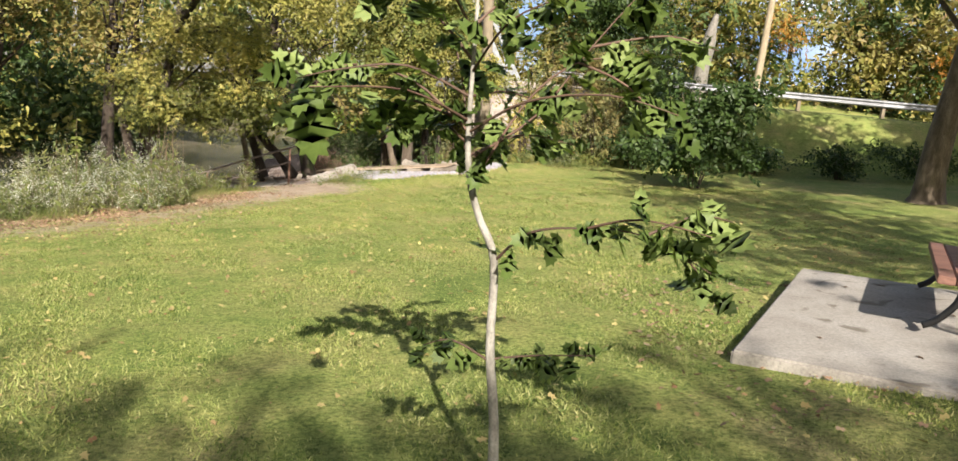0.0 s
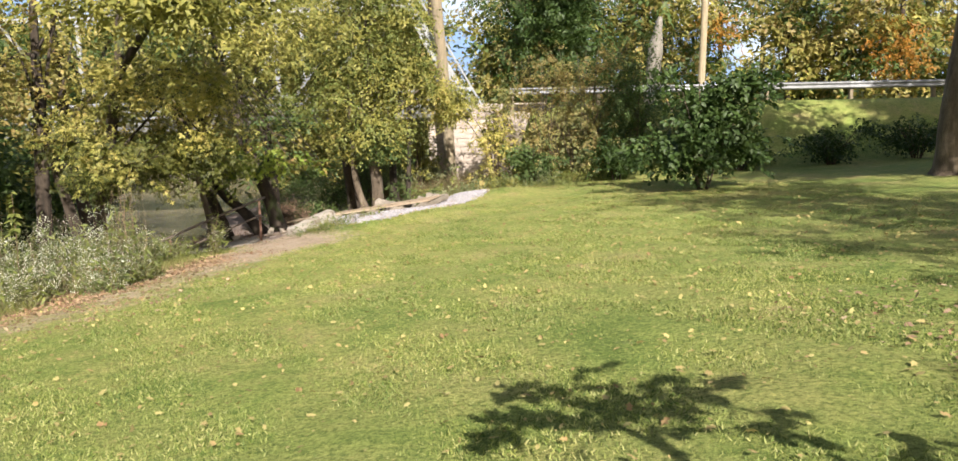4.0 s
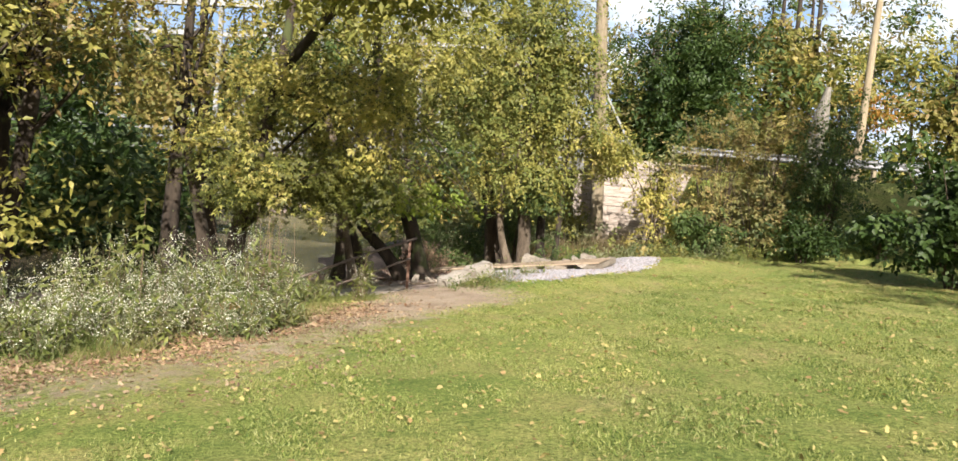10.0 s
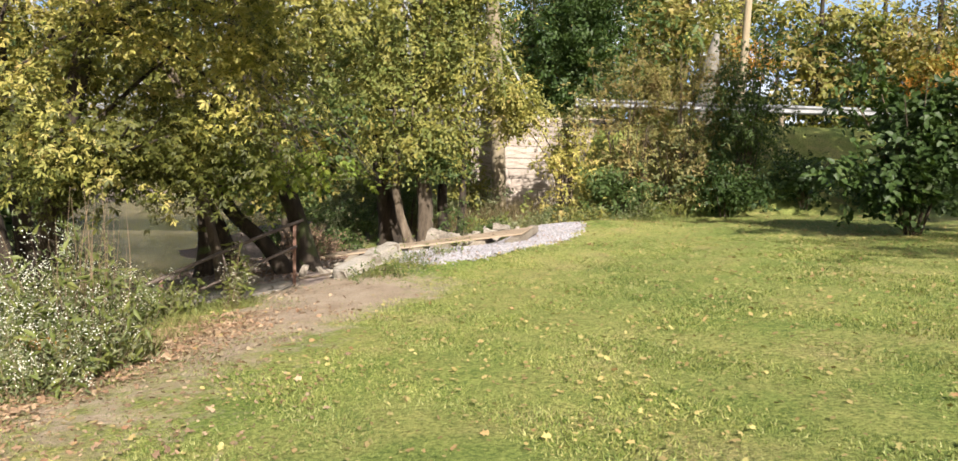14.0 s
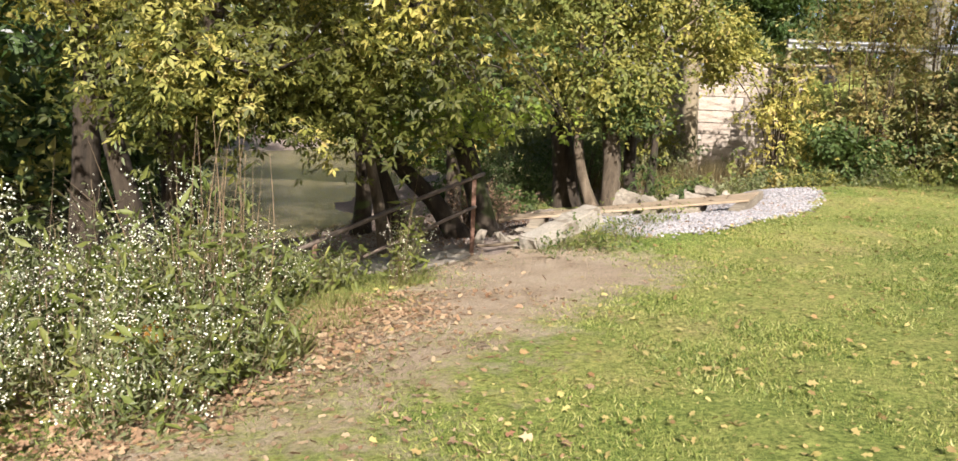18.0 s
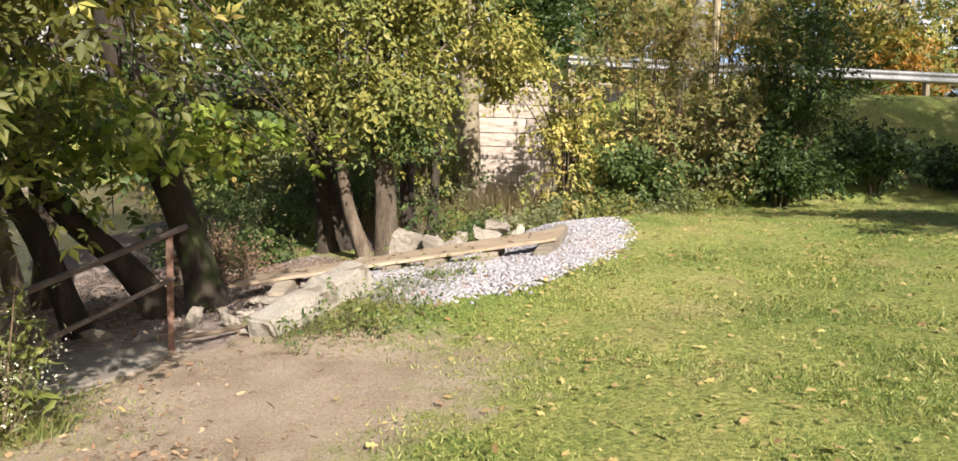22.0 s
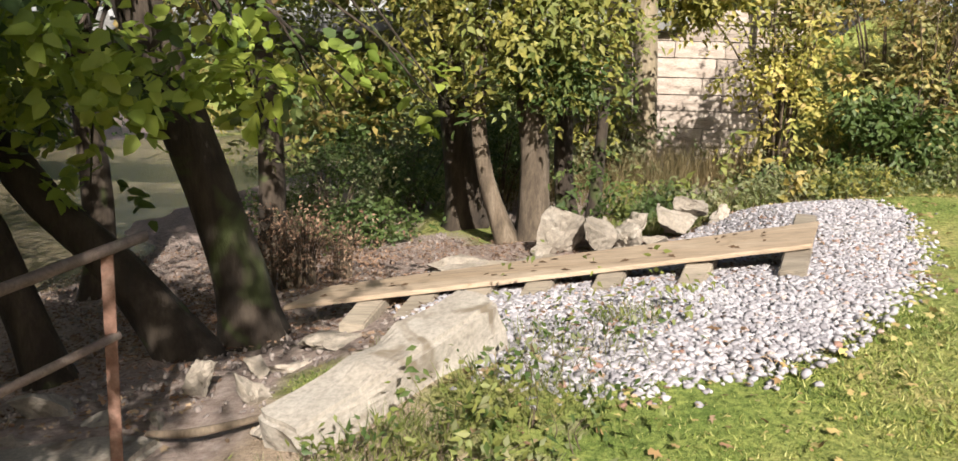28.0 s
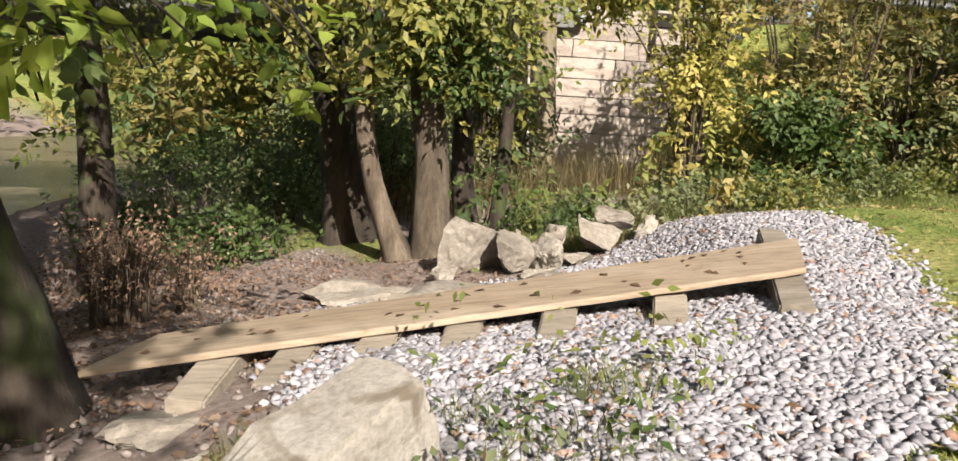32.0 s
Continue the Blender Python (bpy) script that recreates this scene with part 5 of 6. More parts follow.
foliage("foliage", arch, 1500, 0.15, M["leaf_mixed"], spray, "plain", per=9, gap=-0.2)

# low growth under the trees by the water
for i, (x, y, h, r) in enumerate([(-7.2, 34.2, 1.5, 1.0), (-6.0, 35.4, 1.7, 1.1), (-5.0, 36.5, 1.8, 1.1), (-3.4, 36.2, 1.4, 0.9), (-6.4, 32.8, 0.8, 0.7), (-7.8, 36.4, 1.9, 1.2), (-6.8, 37.2, 2.0, 1.2), (-4.4, 35.2, 1.7, 1.0), (-8.2, 34.4, 0.9, 0.8)]):
    shrub(x, y, h * 0.85, r, "leaf_weed" if i % 3 == 0 else "leaf_green", 2300, "grey-green undergrowth beneath the creekside trees", 0.1, 6, 70 + i, group="creekside undergrowth")
for i, (x, y, h, r) in enumerate([(-6.75, 29.6, 0.9, 0.42), (-7.1, 30.0, 1.1, 0.45), (-6.4, 30.1, 0.7, 0.35)]):
    shrub(x, y, h, r, "leaf_forest", 900, "dry brown twiggy weed clump under the trees", 0.05, 44, 90 + i, group="dry weed clumps", thick=0.009)

for i in range(26):
    x, y = r7.uniform(-2.6, 3.6), r7.uniform(31.7, 33.4)
    shrub(x, y, r7.uniform(0.25, 0.6), r7.uniform(0.25, 0.45), ("leaf_bright", "leaf_green", "leaf_weed", "leaf_yellowgreen")[i % 4], 420, "low leafy weeds between the gravel and the shrubs", 0.085, 5, 200 + i, "trifoliate" if i % 2 else "plain", name="weed_clump", group="low weeds", thick=0.006)
for i, (x, y) in enumerate([(-4.9, 24.5), (-4.5, 24.6), (-4.3, 25.05), (-5.25, 24.3), (-4.1, 25.4), (-4.75, 24.2), (-4.4, 24.35), (-5.0, 24.3), (-4.5, 24.95), (-3.85, 25.9)]):
    shrub(x, y, 0.17, 0.24, ("leaf_bright", "leaf_green", "leaf_weed")[i % 3], 170, "small leafy weeds in the grass beside the rock slab", 0.06, 4, 240 + i, "plain", name="weed_clump", group="small weeds", thick=0.004)

# ---- flowering weeds on the bank ----


def aster(x, y, h, r, flowers=420, green=0.5, label="tangled clump of white-flowered asters and tall weeds on the bank"):
    """A loose clump of stems; green is the share of plain leaf sprays against fine grey ones."""
    z = gp(x, y)
    root = thing("aster_clump", x, y, z, label, "weeds", "aster clumps")
    k = 90
    a, q = rng.uniform(0, 6.28, k), np.sqrt(rng.random(k)) * r
    base = np.stack([x + q * np.cos(a) * 0.7, y + q * np.sin(a) * 0.7, gz(x + q * np.cos(a) * 0.7, y + q * np.sin(a) * 0.7) - 0.04], -1)
    lean = rng.normal(size=2) * 0.12
    tall = h * np.clip(rng.normal(0.68, 0.2, k), 0.25, 1.2) * (1 - 0.3 * (q / r) ** 2)
    tip = base + np.stack([q * np.cos(a) * 0.5 + lean[0] + rng.normal(size=k) * 0.1, q * np.sin(a) * 0.5 + lean[1] + rng.normal(size=k) * 0.1, tall], -1)
    scatter("stem_tangle", base, tip - base, rng.normal(size=(k, 3)), np.linalg.norm(tip - base, axis=1), "blade", M["drystem"], root, wide=0.012)["kind"] = "stuff"
    n = int(2600 * max(0.25, r / 0.7))
    i = rng.integers(0, k, n)
    f = rng.uniform(0.08, 1.0, n)[:, None]
    pos = base[i] * (1 - f) + tip[i] * f + rng.normal(size=(n, 3)) * 0.055
    nor = unit(rng.normal(size=(n, 3)) + np.array([0, -0.3, 0.6]))
    scatter("weed_foliage", pos, rng.normal(size=(n, 3)) + np.array([0, 0, 0.3]), nor, rng.uniform(0.03, 0.085, n), "plain", M["leaf_weed"], root, wide=0.6)["kind"] = "stuff"
    n = int(700 * green)
    i = rng.integers(0, k, n)
    f = rng.uniform(0.1, 0.95, n)[:, None]
    pos = base[i] * (1 - f) + tip[i] * f
    scatter("long_leaves", pos, rng.normal(size=(n, 3)) + np.array([0, 0, 0.1]), unit(rng.normal(size=(n, 3)) + np.array([0, -0.2, 0.9])), rng.uniform(0.09, 0.2, n), "plain", M["leaf_bright"], root, wide=0.55)["kind"] = "stuff"
    if flowers:
        n = flowers
        # heads sit in loose sprays near the tops
        m = max(8, n // 14)
        i = rng.integers(0, k, m)
        f = rng.uniform(0.55, 1.03, m)[:, None]
        c = np.repeat(base[i] * (1 - f) + tip[i] * f + rng.normal(size=(m, 3)) * 0.05, 22, axis=0)
        c = c + rng.normal(size=c.shape) * 0.055
        n = len(c)
        scatter("blossom", c, rng.normal(size=(n, 3)), unit(rng.normal(size=(n, 3)) * 0.5 + np.array([0, -0.5, 0.8])), rng.uniform(0.009, 0.02, n), "star", M["petal"], root, "small white daisy flowers")["kind"] = "stuff"
    return root


for x, y, h, r, fl, gr in [(-8.2, 19.6, 1.5, 0.6, 900, 0.5), (-8.9, 18.8, 1.2, 0.75, 1500, 0.2), (-8.7, 20.3, 1.3, 0.65, 600, 0.9), (-9.6, 18.4, 1.3, 0.75, 1300, 0.3), (-9.5, 19.5, 1.35, 0.7, 500, 1.2), (-10.5, 17.8, 1.15, 0.8, 1500, 0.3), (-11.3, 17.0, 1.25, 0.8, 1100, 0.6), (-8.4, 21.5, 0.8, 0.55, 260, 0.5), (-12.2, 16.4, 1.0, 0.8, 1300, 0.3), (-13.1, 15.8, 1.25, 0.9, 800, 0.8), (-14.1, 15.0, 1.1, 0.9, 1100, 0.3), (-8.2, 22.3, 0.6, 0.45, 120, 0.5), (-10.3, 19.0, 1.5, 0.8, 400, 1.4), (-15.2, 14.2, 1.2, 0.9, 900, 0.5), (-7.8, 19.0, 0.8, 0.4, 260, 0.3), (-16.4, 13.4, 1.1, 0.9, 700, 0.5), (-7.2, 22.5, 1.05, 0.13, 170, 0.0), (-8.0, 18.2, 0.7, 0.4, 500, 0.1), (-9.2, 17.5, 0.8, 0.45, 600, 0.1), (-10.0, 16.9, 0.75, 0.45, 500, 0.2), (-11.0, 16.0, 0.7, 0.5, 400, 0.3)]:
    aster(x, y, h * 1.22, r, int(fl * 1.1), gr + 0.25)

# a tall leafy weed that stands above the asters
x, y = -9.5, 18.3
z = gp(x, y)
lone = thing("tall_weed", x, y, z, "tall pale-green leafy weed standing above the asters", "weed")
tubes("stalk", [([(x, y, z - 0.03), (x + 0.03, y, z + 1.0), (x + 0.02, y, z + 2.05)], [0.012, 0.009, 0.003], {"seg": 5})], M["drystem"], lone)
for j in range(30):
    f = rng.uniform(0.5, 1.0)
    a = rng.uniform(0, 6.28)
    scatter("leaf", np.array([[x + 0.02, y, z + 2.05 * f]]), np.array([[math.cos(a), math.sin(a), -0.25]]), np.array([[0.2 * math.cos(a), 0.2 * math.sin(a) - 0.3, 0.9]]), rng.uniform(0.14, 0.26), "plain", M["leaf_bright"], lone)

# dry grass stalks and a dead weed standing among the asters
stalks = thing("dry_stalks", -8.0, 19.6, gp(-8.0, 19.6), "bunch of tall dry straw-coloured grass stalks among the asters", "weeds")
for i in range(22):
    x, y = -8.0 + rng.normal() * 0.16, 19.6 + rng.normal() * 0.12
    z, h = gp(x, y), rng.uniform(1.2, 2.0)
    tubes("stalk", [([(x, y, z - 0.05), (x + rng.normal() * 0.05, y, z + h * 0.55), (x + 0.06 + rng.normal() * 0.12, y, z + h)], [0.006, 0.005, 0.002], {"seg": 4})], M["drystem"], stalks)
dead_weed = thing("dead_weed", -9.6, 20.4, gp(-9.6, 20.4), "bare dead branching weed on the bank", "weeds")
x, y, z = -9.6, 20.4, gp(-9.6, 20.4)
tubes("stem", [([(x, y, z - 0.05), (x + 0.03, y, z + 0.7), (x, y, z + 1.5)], [0.014, 0.01, 0.004], {"seg": 5})], M["twig"], dead_weed)
for i in range(14):
    q, a = rng.uniform(0.45, 1.4), rng.uniform(0, 6.28)
    l = 0.55 * (1.6 - q) + 0.12
    tubes("twig", [([(x + 0.02, y, z + q), (x + l * 0.5 * math.cos(a), y + l * 0.4 * math.sin(a), z + q + l * 0.4), (x + l * math.cos(a), y + l * 0.6 * math.sin(a), z + q + l * 0.75)], [0.007, 0.004, 0.002], {"seg": 4})], M["twig"], dead_weed)
rusty = thing("rusty_leaf_plant", -8.15, 19.1, gp(-8.15, 19.1), "low plant with big rusty and yellowed leaves beside the path", "weeds")
for i in range(22):
    q = np.array([[-8.15 + rng.normal() * 0.17, 19.1 + rng.normal() * 0.12, gp(-8.15, 19.1) + rng.uniform(0.08, 0.5)]])
    scatter("leaf", q, rng.normal(size=(1, 3)) + np.array([0, -0.3, -0.4]), unit(rng.normal(size=(1, 3)) * 0.5 + np.array([0, -0.7, 0.6])), rng.uniform(0.14, 0.26), "broad", M["leaf_orange" if i % 3 else "leaf_golden"], rusty, wide=1.25)

# ---- far woods ----
r5 = random.Random(5)
blobs = []


def grove(n, x0, x1, y0, y1, h0, h1, low=0.05, skip=None, k=5):
    for i in range(n):
        x, y = r5.uniform(x0, x1), r5.uniform(y0, y1)
        if skip and skip[0] < x < skip[1]:
            continue
        z, h = gp(x, y), r5.uniform(h0, h1)
        for j in range(k):
            blobs.append((x + r5.uniform(-2, 2), y + r5.uniform(-1.5, 1.5), z + h * (low + (0.92 - low) * (j + r5.random()) / k), r5.uniform(1.5, 3.0), r5.uniform(1.5, 2.8), r5.uniform(1.2, 2.4)))


grove(76, 8, 84, 67, 77, 9, 15, 0.02, None, 6)
grove(24, 14, 90, 80, 90, 16, 22)
grove(12, -4, 8, 66, 80, 7, 10)
grove(80, -75, -14, 102, 124, 10, 17, 0.02, None, 6)
grove(18, -13, -3, 57, 69, 12, 16, 0.03, None, 6)
grove(24, -23, -4, 74, 92, 14, 19)
grove(12, -6, 16, 84, 98, 12, 18)
for k, (mat, n) in enumerate([("leaf_green", 90000), ("leaf_yellowgreen", 100000), ("leaf_golden", 60000), ("leaf_rusty", 60000)]):
    ob = foliage("far_woods", blobs[k::4], n, 0.55, M[mat], None, "plain", per=12, spread=0.6, gap=-0.7, freq=0.25)
    tagged(ob, "distant autumn woods beyond the creek and the road", "woods", kind="stuff")
west, blobs = blobs, []
grove(60, -42, -25, -18, 66, 8, 14)
grove(22, -25, -18.5, 8, 40, 3, 8, 0.0, None, 4)
# dark leaf colours stand in for the shade within these woods
for k, (mat, n) in enumerate([("leaf_dark", 84000), ("leaf_green", 50000), ("leaf_yellowgreen", 18000)]):
    ob = foliage("far_woods", blobs[k::3], n, 0.4, M[mat], None, "plain", per=12, spread=0.5, gap=-0.42, freq=0.25)
    tagged(ob, "woods on the far side of the creek, shade put into their dark leaf colours", "woods", kind="stuff")
far_stems = west + blobs
blobs = []
grove(7, 3, 10, 60, 68, 11, 15, 0.1, None, 7)
tagged(foliage("far_woods", blobs, 22000, 0.34, M["leaf_dark"], None, "plain", per=12, spread=0.45, gap=-0.3, freq=0.3), "dark green trees beyond the road", "woods", kind="stuff")
near_bank = []
for i in range(46):
    x, y = (r5.uniform(-66, -16), r5.uniform(97, 104)) if i % 2 else (r5.uniform(-6, -2.5), r5.uniform(47, 60))
    near_bank.append((x, y, gp(x, y) + r5.uniform(0.3, 2.6), r5.uniform(1.2, 2.2), 1.2, r5.uniform(0.6, 1.3)))
for mat, n in (("leaf_bright", 16000), ("leaf_weed", 12000)):
    tagged(foliage("bank_growth", near_bank, n, 0.26, M[mat], None, "plain", per=12, spread=0.4, gap=-0.5), "sunlit pale green growth on the far creek bank", "shrubs", kind="stuff")
tagged(foliage("orange_treetop", [(36, 66, 8, 2.5, 2, 2.8), (43, 66, 9, 2.8, 2, 2.6), (21, 66, 10, 1.5, 1.4, 1.8)], 4500, 0.3, M["leaf_orange"], None, "plain", per=12, spread=0.4), "orange autumn foliage in the distant woods", "woods", kind="stuff")
sp = []
for b in far_stems[::17]:
    sp.append(([(b[0], b[1], gp(b[0], b[1]) - 0.3), (b[0] + 0.2, b[1], b[2] + 3), (b[0] + 0.1, b[1], b[2] + 7)], [0.24, 0.18, 0.05], {"seg": 6}))
tagged(tubes("far_trunks", sp, M["bark_dark"], None), "trunks of the distant woods", "woods", kind="stuff")
dead = thing("pale_dead_tree", 11.2, 49.9, gp(11.2, 49.9), "pale bleached dead trunk beyond the road", "tree")
tubes("trunk", [([(11.0, 49.9, gp(11.0, 49.9) - 0.2), (11.05, 49.9, 5), (11.25, 49.9, 7.0), (11.5, 49.9, 8.6)], [0.5, 0.44, 0.4, 0.12], {"seg": 12, "rough": 0.2})], M["bark_dead"], dead)

# ---- sapling in front of the walker at the start ----
sap = thing("oak_sapling", 0.2, 5.05, gp(0.2, 5.05), "young oak sapling with large green lobed leaves", "tree")
tubes("trunk", [([(0.23, 5.05, gp(0.2, 5.05) - 0.05), (0.2, 5.03, 0.75), (0.15, 5.0, 1.1), (0.13, 5.0, 1.5), (0.05, 5.0, 1.68), (0.0, 5.0, 1.82), (-0.03, 5.0, 2.0), (-0.04, 5.0, 2.4), (-0.05, 5.05, 3.0)], [0.028, 0.024, 0.021, 0.019, 0.017, 0.016, 0.013, 0.009, 0.004], {"seg": 10, "rough": 0.12})], M["bark_sapling"], sap)
twigs = [
    [(0.13, 5.0, 1.5), (0.27, 4.9, 1.66), (0.5, 4.9, 1.7), (0.74, 4.85, 1.7), (1.02, 4.8, 1.58)],
    [(0.5, 4.9, 1.7), (0.7, 4.75, 1.78), (0.95, 4.6, 1.76)],
    [(0.0, 5.0, 1.82), (0.2, 5.0, 2.2), (0.4, 5.0, 2.38), (0.62, 5.0, 2.42)],
    [(-0.03, 5.0, 2.0), (-0.1, 5.1, 2.33), (-0.2, 5.15, 2.55)],
    [(-0.04, 5.0, 2.1), (-0.25, 4.6, 2.2), (-0.5, 4.15, 2.18)],
    [(-0.02, 5.0, 1.95), (0.2, 5.25, 2.05), (0.45, 5.4, 2.02)],
    [(0.14, 5.0, 1.05), (-0.02, 4.95, 1.14), (-0.14, 4.9, 1.12)],
    [(0.14, 5.0, 1.05), (0.34, 5.0, 1.09), (0.62, 5.0, 1.12)],
    [(-0.04, 5.0, 2.3), (0.1, 4.8, 2.5), (0.3, 4.7, 2.6)],
    [(-0.04, 5.0, 2.35), (-0.25, 5.0, 2.55), (-0.45, 5.0, 2.6)],
    [(-0.03, 5.0, 2.05), (0.2, 4.75, 2.2), (0.5, 4.6, 2.25), (0.75, 4.55, 2.2)],
    [(-0.04, 5.0, 2.2), (-0.3, 4.9, 2.3), (-0.55, 4.8, 2.26), (-0.72, 4.7, 2.2)],
    [(-0.04, 5.0, 2.5), (0.15, 5.1, 2.7), (0.4, 5.1, 2.8)],
    [(-0.04, 5.0, 2.45), (-0.2, 4.8, 2.7), (-0.3, 4.7, 2.85)],
    [(0.4, 5.0, 2.38), (0.6, 4.9, 2.3), (0.8, 4.9, 2.12)],
    [(0.0, 5.0, 1.95), (0.25, 5.0, 2.15), (0.45, 5.0, 2.45), (0.62, 5.0, 2.68)],
    [(0.45, 5.0, 2.45), (0.75, 5.0, 2.52), (0.97, 5.0, 2.48)],
    [(-0.03, 5.0, 2.05), (-0.3, 5.0, 2.25), (-0.6, 5.0, 2.28), (-0.75, 5.0, 2.12)],
    [(0.74, 4.85, 1.7), (0.95, 4.9, 1.8), (1.12, 4.95, 1.78)],
    [(-0.03, 5.0, 2.0), (-0.2, 5.2, 2.08), (-0.42, 5.35, 2.02)],
    [(0.0, 5.0, 1.9), (-0.06, 5.3, 2.0), (0.1, 5.6, 2.0)],
    [(-0.04, 5.0, 2.2), (0.12, 5.35, 2.24), (0.34, 5.6, 2.18)],
    [(-0.03, 5.0, 2.08), (-0.3, 5.15, 2.16), (-0.5, 5.2, 2.1)],
    [(0.74, 4.85, 1.7), (0.95, 4.9, 1.6), (1.1, 4.95, 1.42)],
]
LP, LA, LN, LS, ON_TWIG = [], [], [], [], []
for tw in twigs:
    twig_ob = tubes("branch", [(tw, [0.007 - 0.005 * i / (len(tw) - 1) for i in range(len(tw))], {"seg": 6})], M["redtwig"], sap)
    for i in range(1, len(tw)):
        a, b = Vector(tw[i - 1]), Vector(tw[i])
        m = (4 if i < len(tw) - 1 else 7) if tw[-1][1] > 4.4 else 1
        for j in range(m):
            q = a.lerp(b, (j + 1) / m)
            dirv = (b - a).normalized() * 0.5 + Vector(rng.normal(size=3)) * 0.9
            dirv.z = dirv.z * 0.5 - 0.3
            nv = Vector(rng.normal(size=3)) * 0.6 + Vector((0.1, -0.2, 0.85))
            LP.append(q)
            ON_TWIG.append(twig_ob)
            LA.append(dirv)
            LN.append(nv)
            LS.append(rng.uniform(0.11, 0.21) if q.z > 1.3 else rng.uniform(0.1, 0.18))
for q, d in [((-0.5, 4.15, 2.17), (0.12, 0, -1))]:
    LP.append(Vector(q))
    ON_TWIG.append(twig_ob)
    LA.append(Vector(d))
    LN.append(Vector((0.25, -0.95, -0.1)))
    LS.append(0.25)
LA, LN = np.array(LA), np.array(LN)
LA -= (LA * unit(LN)).sum(1, keepdims=True) * unit(LN)
for i in range(len(LP)):
    s = slice(i, i + 1)
    scatter("leaf", np.array(LP)[s], LA[s], LN[s], np.array(LS)[s], "oak", M["leaf_oak"], ON_TWIG[i], wide=rng.uniform(0.66, 0.92))

# ---- grass, fallen leaves, gravel ----


def lay(n, x0, x1, y0, y1):
    return rng.uniform(x0, x1, n), rng.uniform(y0, y1, n)


def on_lawn(x, y):
    return (path_bare(x, y) + rng.normal(0, 0.34, len(x)) < 0.4) & (shore_mask(x, y) < 0.4) & ~inside(GRAVEL, x, y) & ~inside(PAD, x, y) & off_slab(x, y)


# mown lawn, thicker along the walk
gxs, gys = [], []
for n, x0, x1, y0, y1 in [(330000, -7.5, 3.5, 3.5, 16), (380000, -9.0, 3.5, 16, 27), (45000, -3.0, 7.5, 24, 33), (40000, 3.5, 9, 8, 26), (22000, -13, -7.5, 8, 17)]:
    x, y = lay(n, x0, x1, y0, y1)
    k = on_lawn(x, y)
    gxs.append(x[k])
    gys.append(y[k])
x, y = np.concatenate(gxs), np.concatenate(gys)
n = len(x)
along = np.stack([rng.normal(size=n) * 0.8, rng.normal(size=n) * 0.8, np.ones(n)], -1)
lawn_grass = scatter("lawn_grass", np.stack([x, y, gz(x, y) - 0.01], -1), along, rng.normal(size=(n, 3)), 0.02 + 0.032 * rng.random(n) ** 1.5, "blade", M["grass"], wide=0.24)
tagged(lawn_grass, "short mown green lawn grass", "grass", kind="stuff")

# longer tufts at edges
tx, ty, th = [], [], []
for cx, cy, r, k, h in [(-4.98, 24.61, 0.45, 220, 0.17), (-4.62, 24.78, 0.35, 120, 0.17), (-5.41, 24.49, 0.4, 220, 0.16), (-4.85, 24.93, 0.2, 60, 0.22), (-4.59, 25.03, 0.25, 60, 0.22), (-4.33, 25.33, 0.2, 40, 0.22), (-4.35, 24.75, 0.3, 220, 0.14), (-4.62, 24.52, 0.6, 360, 0.12), (-4.16, 25.3, 0.32, 200, 0.15), (-3.82, 25.91, 0.22, 150, 0.22), (-5.31, 25.83, 0.14, 110, 0.18), (-5.46, 24.6, 0.4, 420, 0.15), (-5.09, 24.25, 0.5, 420, 0.1), (-4.76, 25.13, 0.25, 90, 0.18), (-4.42, 25.79, 0.2, 90, 0.18), (-7.86, 19.25, 0.3, 700, 0.36), (-7.6, 20.6, 0.5, 500, 0.2), (-7.05, 22.55, 0.28, 300, 0.2), (-1.6, 31.9, 0.7, 700, 0.28), (-7.7, 19.6, 0.35, 700, 0.35), (-7.4, 22.6, 0.5, 600, 0.2), (-2.2, 31.6, 0.6, 700, 0.3), (-1.0, 32.4, 0.8, 700, 0.34), (0.6, 32.8, 0.9, 700, 0.34), (2.2, 32.8, 0.9, 700, 0.35), (-3.2, 31.4, 0.4, 500, 0.36), (-4.6, 29.5, 0.4, 300, 0.16), (-7.7, 21.4, 0.4, 500, 0.25), (1.2, 33.4, 1.2, 900, 0.36), (0.4, 31.7, 0.6, 500, 0.16), (1.5, 31.9, 0.8, 600, 0.2), (2.7, 32.0, 0.9, 600, 0.22), (-9.6, 17.2, 0.9, 1200, 0.3), (-11.6, 16.0, 0.9, 1000, 0.3), (-4.55, 24.75, 0.3, 260, 0.17), (-4.9, 24.5, 0.35, 300, 0.16)]:
    a, q = rng.uniform(0, 6.28, k), r * np.sqrt(rng.random(k))
    tx.append(cx + q * np.cos(a))
    ty.append(cy + q * np.sin(a) * 0.8)
    th.append(h * rng.uniform(0.4, 1.1, k))
x, y, h = map(np.concatenate, (tx, ty, th))
k = off_slab(x, y)
x, y, h = x[k], y[k], h[k]
n = len(x)
along = np.stack([rng.normal(size=n) * 0.45, rng.normal(size=n) * 0.45, np.ones(n)], -1)
tagged(scatter("tall_grass", np.stack([x, y, gz(x, y) - 0.02], -1), along, rng.normal(size=(n, 3)), h, "tall", M["grass_tall"], wide=0.035), "tufts of longer grass along the path and gravel", "grass", kind="stuff")
